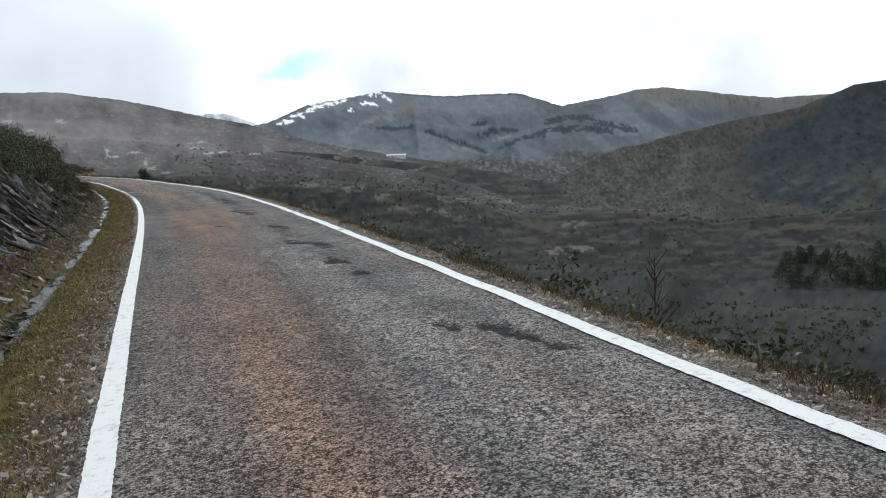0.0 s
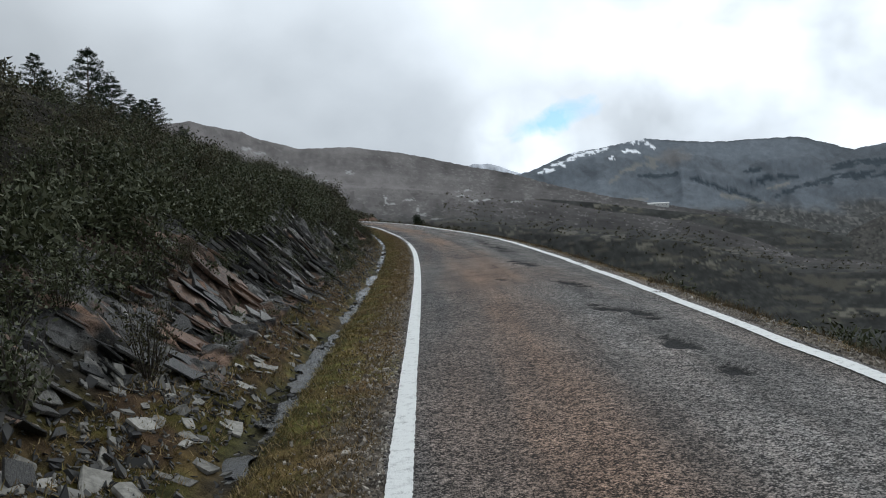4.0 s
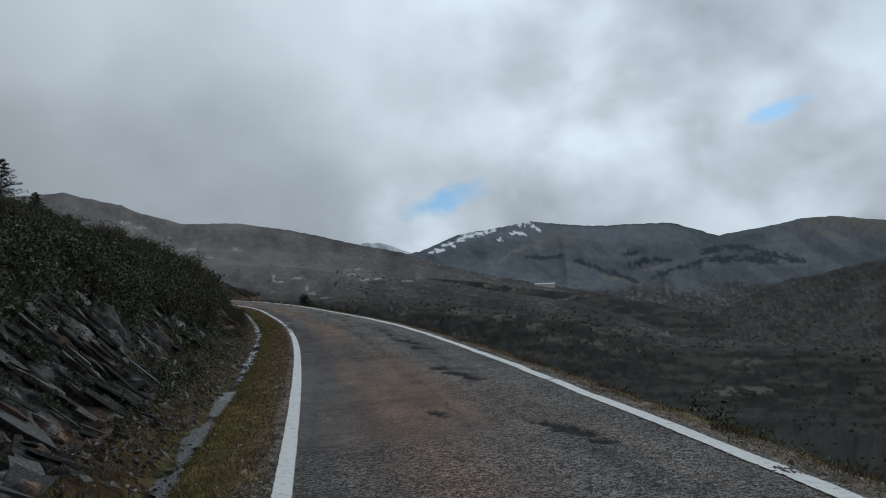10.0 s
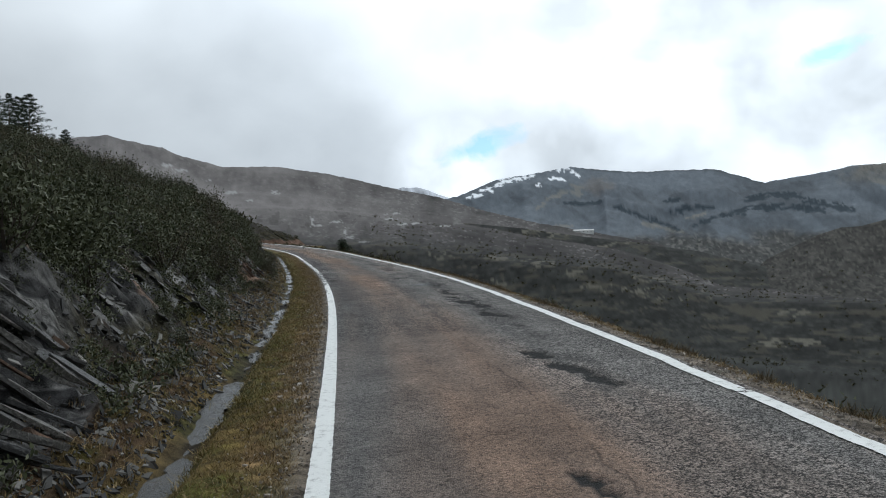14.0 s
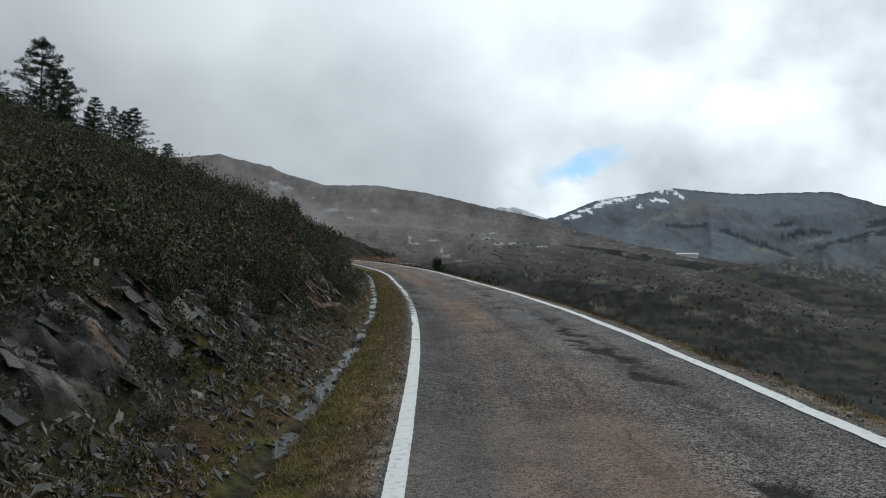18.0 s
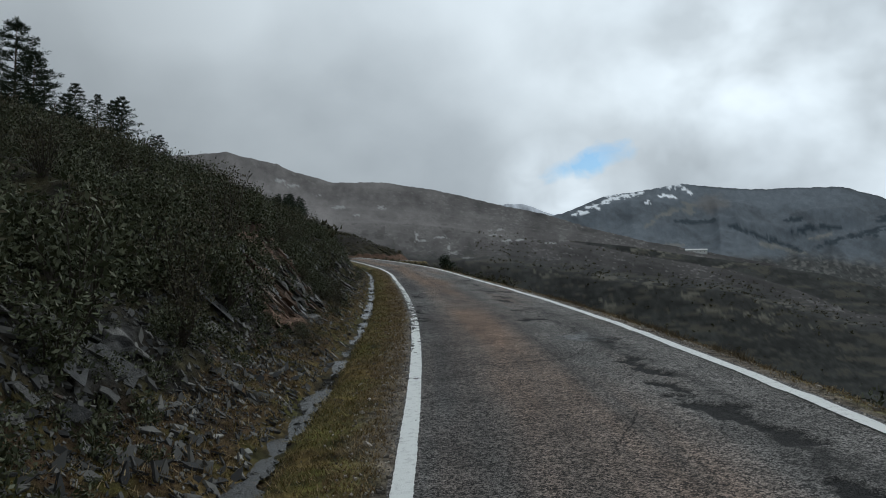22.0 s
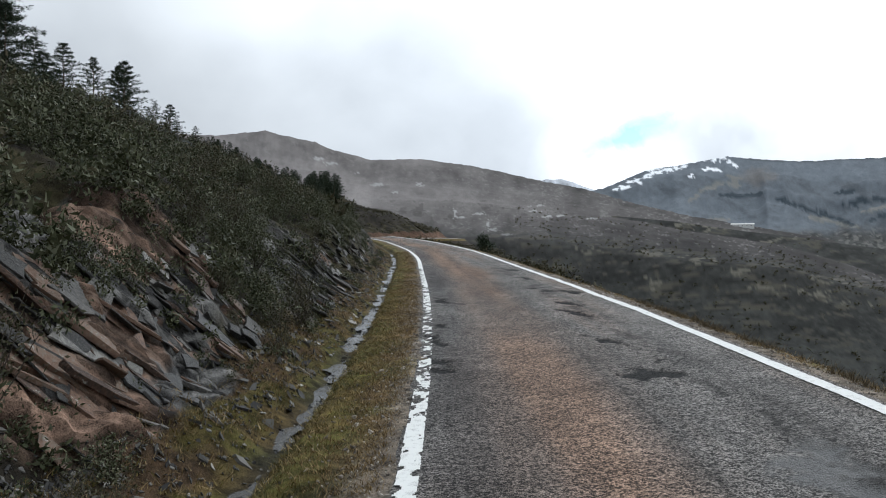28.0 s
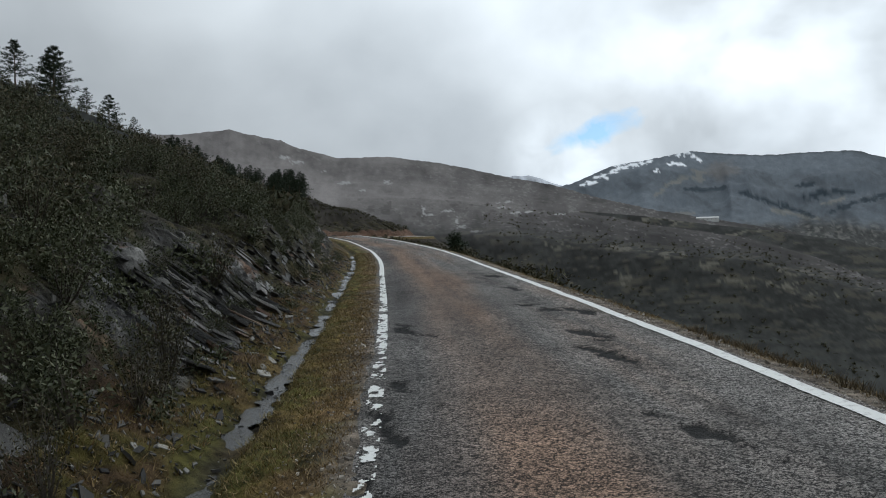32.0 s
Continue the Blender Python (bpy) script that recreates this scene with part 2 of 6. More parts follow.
def asphalt():
    """Chip-sealed asphalt: pale and dark chips in a dark binder, cracked like a net in patches, with an open seam along the middle."""
    m = bpy.data.materials.new("worn_asphalt")
    m.use_nodes = True
    t = m.node_tree
    L = t.links.new
    b = t.nodes["Principled BSDF"]
    b.inputs["Roughness"].default_value, b.inputs["Specular IOR Level"].default_value = 0.85, 0.2

    def math_(op, a, c, clamp=False):
        n = t.nodes.new("ShaderNodeMath")
        n.operation, n.use_clamp = op, clamp
        for k, v in enumerate((a, c)):
            if isinstance(v, (int, float)):
                n.inputs[k].default_value = v
            elif v is not None:
                L(v, n.inputs[k])
        return n.outputs[0]

    def ranged(v, a, c, p, q):
        n = t.nodes.new("ShaderNodeMapRange")
        L(v, n.inputs[0])
        for k, x in zip((1, 2, 3, 4), (a, c, p, q)):
            n.inputs[k].default_value = x
        return n.outputs[0]

    co = t.nodes.new("ShaderNodeTexCoord").outputs["Object"]

    def noise_(scale, detail=4.0, rough=0.6):
        n = node(t, "ShaderNodeTexNoise", Scale=scale, Detail=detail, Roughness=rough)
        L(co, n.inputs["Vector"])
        return n.outputs[0]

    chips = node(t, "ShaderNodeTexVoronoi", Scale=78.0, Randomness=1.0)
    L(co, chips.inputs["Vector"])
    grain = t.nodes.new("ShaderNodeSeparateColor")
    L(chips.outputs["Color"], grain.inputs[0])
    larger = node(t, "ShaderNodeTexVoronoi", Scale=36.0, Randomness=1.0)
    L(co, larger.inputs["Vector"])
    lump = t.nodes.new("ShaderNodeSeparateColor")
    L(larger.outputs["Color"], lump.inputs[0])
    smoothness = t.nodes.new("ShaderNodeAttribute")
    smoothness.attribute_name = "wear"
    amount = ranged(smoothness.outputs["Fac"], 0.0, 1.0, 1.0, 0.4)
    # each chip is pale on top and sunk in dark binder at its rim
    chip = math_("ADD", ranged(grain.outputs[0], 0.0, 1.0, -0.9, 1.15), ranged(chips.outputs["Distance"], 0.1, 0.7, 0.5, -0.75))
    chip = math_("ADD", chip, ranged(lump.outputs[0], 0.0, 1.0, -0.5, 0.55))
    chip = math_("ADD", chip, ranged(noise_(13.0, 5.0, 0.7), 0.3, 0.7, -0.45, 0.45))
    tone = math_("ADD", math_("MULTIPLY", chip, amount), 1.0)
    tone = math_("MULTIPLY", tone, ranged(noise_(1.3, 6.0, 0.65), 0.3, 0.7, 0.72, 1.28))
    # net of fine cracks, in patches
    bent = t.nodes.new("ShaderNodeVectorMath")
    bent.operation = "MULTIPLY_ADD"
    wob = node(t, "ShaderNodeTexNoise", Scale=5.0, Detail=3.0)
    L(co, wob.inputs["Vector"])
    L(wob.outputs["Color"], bent.inputs[0])
    bent.inputs[1].default_value = (0.12, 0.12, 0.0)
    L(co, bent.inputs[2])
    cells = node(t, "ShaderNodeTexVoronoi", Scale=9.0)
    cells.feature = "DISTANCE_TO_EDGE"
    L(bent.outputs[0], cells.inputs["Vector"])
    crack = ranged(cells.outputs["Distance"], 0.0, 0.06, 1.0, 0.0)
    crack = math_("MULTIPLY", crack, ranged(noise_(0.8, 5.0), 0.48, 0.62, 0.0, 0.6))
    crack = math_("MULTIPLY", crack, amount)
    # seam along the middle
    su = t.nodes.new("ShaderNodeAttribute")
    su.attribute_name = "su"
    xyz = t.nodes.new("ShaderNodeSeparateXYZ")
    L(su.outputs["Vector"], xyz.inputs[0])
    off = math_("ABSOLUTE", math_("ADD", xyz.outputs[1], ranged(noise_(1.6, 5.0, 0.7), 0.0, 1.0, -0.22, 0.12)), None)
    seam = math_("MULTIPLY", ranged(off, 0.006, 0.022, 1.0, 0.0), ranged(noise_(1.1, 2.0), 0.46, 0.56, 0.0, 0.55))
    crack = math_("MAXIMUM", crack, seam, True)
    # open cracks across the lane: where, slant, from, to
    for s0, slant, u0, u1 in ((33.45, 0.25, -1.3, 0.15), (33.2, 1.6, 0.1, 0.9), (29.6, 2.4, -0.4, 0.2), (38.2, 1.2, 0.2, 1.2)):
        place = math_("SUBTRACT", xyz.outputs[0], math_("MULTIPLY", xyz.outputs[1], slant))
        place = math_("ADD", math_("SUBTRACT", place, s0), ranged(noise_(3.0, 5.0, 0.7), 0.0, 1.0, -0.25, 0.25))
        hit = ranged(math_("ABSOLUTE", place, None), 0.008, 0.03, 1.0, 0.0)
        inside = math_("MULTIPLY", math_("GREATER_THAN", xyz.outputs[1], u0), math_("LESS_THAN", xyz.outputs[1], u1))
        crack = math_("MAXIMUM", crack, math_("MULTIPLY", hit, inside))
    tone = math_("MULTIPLY", tone, math_("SUBTRACT", 1.0, math_("MULTIPLY", crack, 0.82)))
    a = t.nodes.new("ShaderNodeAttribute")
    a.attribute_name = "tint"
    mul = t.nodes.new("ShaderNodeVectorMath")
    mul.operation = "SCALE"
    L(a.outputs["Color"], mul.inputs[0])
    L(math_("MAXIMUM", tone, 0.12), mul.inputs["Scale"])
    L(mul.outputs[0], b.inputs["Base Color"])
    wet = t.nodes.new("ShaderNodeAttribute")
    wet.attribute_name = "wet"
    L(ranged(wet.outputs["Fac"], 0.0, 1.0, 0.85, 0.4), b.inputs["Roughness"])
    L(ranged(wet.outputs["Fac"], 0.0, 1.0, 0.2, 0.35), b.inputs["Specular IOR Level"])
    height = math_("SUBTRACT", math_("MULTIPLY", chip, 0.4), crack)
    bp = node(t, "ShaderNodeBump", Strength=1.0, Distance=0.012)
    L(height, bp.inputs["Height"])
    L(bp.outputs[0], b.inputs["Normal"])
    return m


M_ROAD = asphalt()
M_LINE = material("road_paint", (0.28, 0.27, 0.26), (0.76, 0.76, 0.73), 14.0, 0.75, 0.35, 130.0, span=(0.55, 0.86))


# ---- plan of the road ----
def smooth(a, times):
    for _ in range(times):
        a[1:-1] = (a[:-2] + 2 * a[1:-1] + a[2:]) / 4
    return a


BENDS = [(1.0, -30), (1.15, -12), (1.22, -6.4), (1.48, 3.2), (1.70, 9.5), (1.95, 17), (2.08, 23.3), (2.12, 29.7), (1.97, 37.1), (1.64, 42.4),
        (1.22, 47.7), (0.72, 53), (0.16, 58.3), (-0.37, 63.6), (-0.74, 67.8), (-2.3, 79.5), (-4.6, 92.2), (-7.3, 106), (-10.4, 118.7), (-14, 131.5),
        (-19, 152), (-25, 178), (-31, 204), (-35, 230), (-31, 248), (-21, 257), (-11, 263), (-6, 276), (-9, 300), (-24, 335)]
bend = np.array(BENDS)
run = np.r_[0, np.cumsum(np.hypot(*np.diff(bend, axis=0).T))]
dense = np.arange(0, run[-1], 0.5)
CX, CY = smooth(np.interp(dense, run, bend[:, 0]), 60), smooth(np.interp(dense, run, bend[:, 1]), 60)
S = np.r_[0, np.cumsum(np.hypot(np.diff(CX), np.diff(CY)))]
S -= np.interp(0.0, CY[:80], S[:80])
TX, TY = np.gradient(CX, S), np.gradient(CY, S)
long_ = np.hypot(TX, TY)
TX, TY = TX / long_, TY / long_
ZR = np.interp(S, [-40, 0, 130, 330, 420], [-1.3, 0.065, 4.35, 6.5, 8.5])


def cross(s):
    """Slope across the road, rising to the right; the far bend leans the other way."""
    return np.interp(s, [180, 225, 300], [0.0388, -0.075, -0.075])


def half(s):
    """Half the width between the painted lines."""
    return np.interp(s, [-6, 3, 9.5, 17, 26, 37, 48, 64, 90], [1.80, 1.83, 1.91, 1.96, 2.0, 2.02, 1.94, 1.80, 1.85])


def at(s, u):
    """The place on the plan at s along the road and u to the right of its middle, and the road's height there."""
    x, y, tx, ty, z = (np.interp(s, S, a) for a in (CX, CY, TX, TY, ZR))
    return x + u * ty, y - u * tx, z


def wave(s, *terms):
    return sum(a * np.sin(s * f + p) for a, f, p in terms)


LEFT_V = [0, 0.2, 0.95, 1.08, 1.2, 1.34, 1.55, 2.3, 2.75, 3.5, 4.3]
LEFT_Z = [0, 0.0, -0.05, -0.19, -0.23, -0.18, -0.02, 0.30, 0.85, 1.75, 2.15]
RIGHT_V = [0, 0.4, 0.75, 1.3, 3.0, 8.0, 45.0, 120.0]
RIGHT_Z = [0, -0.01, -0.10, -0.65, -2.0, -5.0, -23.0, -47.0]


def profile(s, u):
    """Height over the road's middle of the ground beside it."""
    h = half(s)
    edge = cross(s) * np.clip(u, -h, h)
    v, w = -u - h, u - h
    left = np.interp(v, LEFT_V, LEFT_Z)
    rock = 1 + wave(s, (0.13, 0.33, 1.0), (0.1, 0.9, 2.0), (0.06, 2.1, 0.5))
    tall = 1 + 0.3 * step(72, 92, s) * (1 - step(190, 240, s))
    left = np.where(left > 0, left * rock, left) + tall * np.interp(v, [4.3, 22, 34, 60, 200, 400], [0, 6.5, 9.9, 13.2, 22, 8])
    right = np.interp(w, RIGHT_V, RIGHT_Z)
    return edge + np.where(v > 0, left, 0) + np.where(w > 0, right, 0)


def nearest(x, y):
    """s and u of places on the plan."""
    s, u = np.empty(len(x)), np.empty(len(x))
    for k in range(0, len(x), 20000):
        a, b = x[k : k + 20000, None], y[k : k + 20000, None]
        n = ((a - CX[::2]) ** 2 + (b - CY[::2]) ** 2).argmin(1) * 2
        dx, dy = a[:, 0] - CX[n], b[:, 0] - CY[n]
        s[k : k + 20000] = S[n] + dx * TX[n] + dy * TY[n]
        side = dx * TY[n] - dy * TX[n]
        u[k : k + 20000] = np.sign(side) * np.hypot(dx, dy)
    return s, u


def step(a, b, x):
    t = np.clip((x - a) / (b - a), 0, 1)
    return t * t * (3 - 2 * t)


def noise_grid(x, y, scale, seed, octaves=5, ridged=False):
    """Value noise on plan coordinates."""
    out, amp = np.zeros(np.shape(x)), 1.0
    for o in range(octaves):
        fx, fy = x / scale + 17.3 * seed, y / scale - 9.1 * seed
        ix, iy = np.floor(fx).astype(np.int64), np.floor(fy).astype(np.int64)
        tx, ty = fx - ix, fy - iy
        tx, ty = tx * tx * (3 - 2 * tx), ty * ty * (3 - 2 * ty)

        def rnd(i, j):
            n = (i * 374761393 + j * 668265263 + seed * 974711 + o * 31337) & 0x7FFFFFFF
            n = ((n ^ (n >> 13)) * 1274126177) & 0x7FFFFFFF
            return ((n ^ (n >> 16)) & 0xFFFF) / 65535.0

        v = (rnd(ix, iy) * (1 - tx) + rnd(ix + 1, iy) * tx) * (1 - ty) + (rnd(ix, iy + 1) * (1 - tx) + rnd(ix + 1, iy + 1) * tx) * ty
        out += amp * (1 - np.abs(2 * v - 1) * 2 if ridged else 2 * v - 1)
        amp, scale = amp * 0.5, scale * 0.5
    return out


# skylines of the far ranges: degrees to the right of +y, degrees up, seen from the middle of the walk
HUB = Vector((0.0, 17.0, 2.3))
RANGE_A = [(-180, 5), (-90, 8), (-40, 8.8), (-20, 8.5), (-16.3, 9.0), (-14.9, 8.66), (-12.6, 8.25), (-11.7, 7.8), (-8.3, 6.9), (-4.5, 7.0), (-0.4, 6.42),
           (1.4, 6.05), (2.6, 5.75), (5, 5.18), (6.7, 4.83), (8.5, 4.45), (12, 3.3), (16, 2.3), (20, 1.5), (25, 0.5), (32, -1.5), (45, -4), (180, 5)]
RANGE_B = [(-180, 0), (0, 1), (6, 3.6), (8.5, 4.3), (9.7, 4.5), (11.8, 5.3), (12.9, 5.75), (13.5, 5.85), (15.8, 6.12), (17, 6.34), (18.7, 6.58), (20.5, 6.3),
           (22, 6.12), (24, 5.95), (26.7, 5.95), (29.4, 5.85), (31.2, 5.2), (33, 4.5), (36, 4.2), (40, 3.8), (50, 3), (180, 0)]
RANGE_C = [(-180, 0), (20, 1), (28, 3.0), (33, 4.76), (36.9, 5.25), (38.2, 5.52), (40.2, 5.52), (43, 5.0), (45, 4.6), (47.5, 4.15), (49.6, 4.1), (55, 4), (90, 4), (180, 0)]
RANGE_D = [(-180, 5), (0, -14), (24, -11), (29, -4.5), (32.8, -0.8), (36, 0.8), (37.5, 1.3), (38.7, 1.35), (40.8, 1.9), (43.6, 2.4), (46, 2.85), (48.2, 3.05), (50.1, 3.4), (51.1, 3.8),
           (52.5, 4.25), (53.2, 4.55), (55, 4.65), (60, 6), (75, 8.5), (110, 8), (180, 5)]
RANGE_E = [(-180, -20), (-12, -12), (-4, 0.0), (2, 1.2), (8, 2.3), (10.6, 2.4), (15, 1.9), (19.5, 1.15), (23, 0.68), (26, 0.15), (28, -0.15), (30, -0.7), (32.8, -1.45), (35.4, -2.4), (38.3, -3.5), (42, -6), (46, -10), (60, -20), (180, -20)]
RANGE_F = [(-180, -5), (1, 3), (4.4, 5.0), (5.4, 5.36), (6.0, 5.3), (6.6, 5.34), (7.5, 5.08), (8.3, 4.72), (9.5, 4.35), (10.6, 3.9), (14, 3), (180, -5)]
# the wooded shoulder past the far bend
SHOULDER = [(-180, -8), (-60, 5), (-24, 7.8), (-19.6, 7.6), (-18, 6.8), (-16.8, 6.0), (-14.8, 5.25), (-11.8, 4.55), (-10, 3.9), (-8.4, 3.2), (-6.2, 2.1), (-4, 1.25), (-3.4, 0.95), (-2.4, -1.0), (0, -8), (180, -8)]


def shoulder_height(x, y):
    dx, dy = x - HUB.x, y - HUB.y
    r, az = np.hypot(dx, dy) + 1e-6, np.degrees(np.arctan2(dx, dy))
    ridge = np.interp(az, [p[0] for p in SHOULDER], [p[1] for p in SHOULDER])
    foot = np.interp(az, [-30, -14, -10, -8, -3], [150, 170, 225, 262, 275])
    f = (r - foot) / (330 - foot)
    e = np.where(f < 1, 1.1 + (ridge - 1.1) * np.clip(f, 0, 1) ** 0.8 + np.minimum(f, 0) * 30, ridge - (f - 1) * 4)
    return HUB.z + r * np.tan(np.radians(np.clip(e, -40, 40)))


def far_height(x, y):
    """Height of the open country, and which range it belongs to."""
    dx, dy = x - HUB.x, y - HUB.y
    r, az = np.hypot(dx, dy) + 1e-6, np.degrees(np.arctan2(dx, dy))
    right = step(-4, 8, az) * (1 - step(120, 170, az))
    lr = np.log(np.maximum(r, 30))
    ring = np.log([30, 60, 150, 300, 550, 1000, 1600, 2500, 4500])
    e_right = np.interp(lr, ring, [-16, -14, -12, -11, -9.5, -7, -4, -1, 0])
    e_left = np.interp(lr, ring, [-3, -2.2, -0.6, 0.5, 1.2, 1.8, 2.2, 2.2, 0])
    el = e_left * (1 - right) + e_right * right
    kind = np.zeros(len(x))
    rough = noise_grid(x, y, 420, 3, 6)
    fold = noise_grid(x + 0.3 * y, y, 700, 7, 5, True)
    for n, (line, top, foot, e_foot) in enumerate(((RANGE_A, 1500, 380, 0.6), (RANGE_B, 3000, 1500, 1.2), (RANGE_C, 2600, 1200, 0.6), (RANGE_D, 950, 300, -9.0), (RANGE_E, 900, 170, -9.5), (RANGE_F, 4300, 3700, 2.0)), 1):
        line = np.array(line)
        ridge = np.interp(az, line[:, 0], line[:, 1])
        f = (r - foot) / (top - foot)
        ef = np.minimum(e_foot, ridge - 1.5) * np.ones_like(az)
        if n in (2, 3):
            ef = np.minimum(ef, np.interp(az, [p[0] for p in RANGE_E], [p[1] for p in RANGE_E]) - 0.6)
        if n == 1:
            ef = np.minimum(np.interp(az, [-10, 5, 12, 22, 30], [0.6, 0.3, -0.5, -1.5, -4]), ridge - 1.0)
        e = np.where(f < 1, ef + (ridge - ef) * np.clip(f, 0, 1) + np.minimum(f, 0) * 45, ridge - (f - 1) * 6)
        e = e + (0.55 * rough + 0.5 * fold) * np.clip(f * 3, 0, 1) * np.clip((1 - f) * 2.2, 0, 1) * np.clip(ridge - ef, 0, 4) / 4
        if n in (2, 3):
            spur = noise_grid(az * 60 + 0.02 * r, r * 0.05 + 40 * n, 190.0, 17 + n, 3, True) - 0.5
            e = e + 0.42 * spur * np.clip(f * 2.5, 0, 1) * np.clip((1 - f) * 3, 0, 1)
        if n in (1, 2, 3):
            e = e + 0.035 * noise_grid(az, r * 0.002, 0.35, 88 + n, 3) * np.clip(1.6 - np.abs(f - 1) * 4, 0, 1)
        kind = np.where(e > el, n, kind)
        el = np.maximum(el, e)
    el = el + 0.25 * noise_grid(x, y, 160, 5, 4) * (1 - right * 0.3) * (kind == 0)
    return HUB.z + r * np.tan(np.radians(el)), kind


def ground_height(x, y):
    s, u = nearest(x, y)
    near = np.interp(s, S, ZR) + profile(s, u)
    far, kind = far_height(x, y)
    w = np.where(u < 0, step(150, 420, -u), step(35, 150, u))
    lump = noise_grid(x, y, 9.0, 11, 4)
    near = near + lump * np.clip((np.abs(u) - 5) * 0.05, 0, 0.7)
    z = near * (1 - w) + far * w
    k = step(4.5, 9, -u)
    hill = shoulder_height(x, y) + lump * 0.3
    return np.where(hill > z, z * (1 - k) + hill * k, z), s, u, kind, w


def mesh_object(name, verts, faces, mat, tint=None, smooth_shade=True):
    me = bpy.data.meshes.new(name)
    me.vertices.add(len(verts))
    me.vertices.foreach_set("co", np.asarray(verts, np.float32).ravel())
    faces = np.asarray(faces, np.int32)
    n = faces.shape[1]
    me.loops.add(faces.size)
    me.loops.foreach_set("vertex_index", faces.ravel())
    me.polygons.add(len(faces))
    me.polygons.foreach_set("loop_start", np.arange(0, faces.size, n, dtype=np.int32))
    me.polygons.foreach_set("use_smooth", np.full(len(faces), smooth_shade))
    if tint is not None:
        a = me.attributes.new("tint", "FLOAT_COLOR", "POINT")
        a.data.foreach_set("color", np.c_[tint, np.ones(len(tint))].astype(np.float32).ravel())
    me.update()
    me.validate()
    me.materials.append(mat)
    return new(name, me)


def grid_faces(rows, cols):
    a = (np.arange(rows - 1)[:, None] * cols + np.arange(cols - 1)).ravel()
    return np.c_[a, a + 1, a + cols + 1, a + cols]


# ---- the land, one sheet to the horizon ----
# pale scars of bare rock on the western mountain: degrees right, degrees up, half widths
SCARS = [(1.1, 1.42, 0.5, 0.10), (0.9, 1.85, 0.1, 0.35), (0.2, 2.66, 0.45, 0.10), (-1.7, 2.6, 0.12, 0.4), (-1.2, 2.38, 0.3, 0.08), (4.5, 2.85, 0.5, 0.08), (5.4, 2.4, 0.6, 0.09), (6.5, 2.45, 0.5, 0.06),
         (4.7, 3.25, 0.5, 0.07), (-4.5, 5.03, 0.3, 0.14), (-7.7, 4.99, 0.5, 0.1), (-12.4, 6.95, 0.5, 0.12), (-11.4, 6.6, 0.45, 0.12), (2.4, 1.05, 0.4, 0.07), (-9.5, 5.9, 0.3, 0.09), (-6.4, 4.4, 0.3, 0.08), (8.9, 2.2, 0.4, 0.06)]


# strokes on the far ranges, degrees right and up: snow lying in the hollows, dark belts of scrub and painted gully
# shade, pale rims
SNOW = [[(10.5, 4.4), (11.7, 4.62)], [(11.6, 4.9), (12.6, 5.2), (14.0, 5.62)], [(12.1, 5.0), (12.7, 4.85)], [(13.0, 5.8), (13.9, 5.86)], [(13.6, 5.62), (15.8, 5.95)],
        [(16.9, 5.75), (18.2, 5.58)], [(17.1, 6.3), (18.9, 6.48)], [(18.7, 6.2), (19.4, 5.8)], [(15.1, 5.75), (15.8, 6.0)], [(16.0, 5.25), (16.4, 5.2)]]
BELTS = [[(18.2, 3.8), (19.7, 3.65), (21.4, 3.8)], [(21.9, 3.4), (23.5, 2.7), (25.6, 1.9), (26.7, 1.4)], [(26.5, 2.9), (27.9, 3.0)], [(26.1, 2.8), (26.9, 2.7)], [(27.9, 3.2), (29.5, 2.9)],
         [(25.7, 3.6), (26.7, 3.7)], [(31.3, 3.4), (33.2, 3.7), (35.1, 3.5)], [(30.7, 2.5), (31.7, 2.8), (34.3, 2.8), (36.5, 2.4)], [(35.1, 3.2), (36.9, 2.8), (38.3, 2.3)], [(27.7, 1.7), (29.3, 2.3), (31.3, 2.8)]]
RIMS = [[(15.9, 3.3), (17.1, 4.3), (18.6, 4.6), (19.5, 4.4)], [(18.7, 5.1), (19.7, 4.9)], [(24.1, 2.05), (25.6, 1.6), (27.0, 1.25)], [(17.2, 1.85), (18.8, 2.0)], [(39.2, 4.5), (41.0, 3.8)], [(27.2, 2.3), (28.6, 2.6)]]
# dry grass and bare ground on the near ridge, and the farm's track
GLADES = [[(19.6, -2.85), (22.5, -3.1), (27.0, -3.9)], [(23.5, -2.0), (27.0, -2.45)], [(14.4, -0.7), (17.4, -1.0)], [(11.3, -0.3), (13.6, -0.5)], [(32.0, -7.0), (36.2, -6.75)], [(33.7, -4.8), (35.5, -4.6)],
          [(7.6, -0.1), (9.6, -0.4)], [(18.0, -1.6), (19.5, -1.7)], [(28.5, -3.2), (30.2, -3.5)], [(21.0, 0.42), (22.9, 0.62)], [(15.0, 1.75), (18.6, 1.4)], [(12.0, -2.4), (14.0, -2.8)]]


def stroke(az, el, paths, wide, seed, rough=0.7):
    """1 along the strokes, fading to 0 past their half width, with a torn edge."""
    d = np.full(len(az), 99.0)
    for p in paths:
        for (a0, e0), (a1, e1) in zip(p, p[1:]):
            t = np.clip(((az - a0) * (a1 - a0) + (el - e0) * (e1 - e0)) / ((a1 - a0) ** 2 + (e1 - e0) ** 2), 0, 1)
            d = np.minimum(d, np.hypot(az - a0 - t * (a1 - a0), el - e0 - t * (e1 - e0)) / (wide * (1.15 - 0.6 * np.abs(2 * t - 1))))
    return 1 - step(0.55, 1.0, d + rough * noise_grid(az, el * 1.6, wide * 1.7, seed, 3))


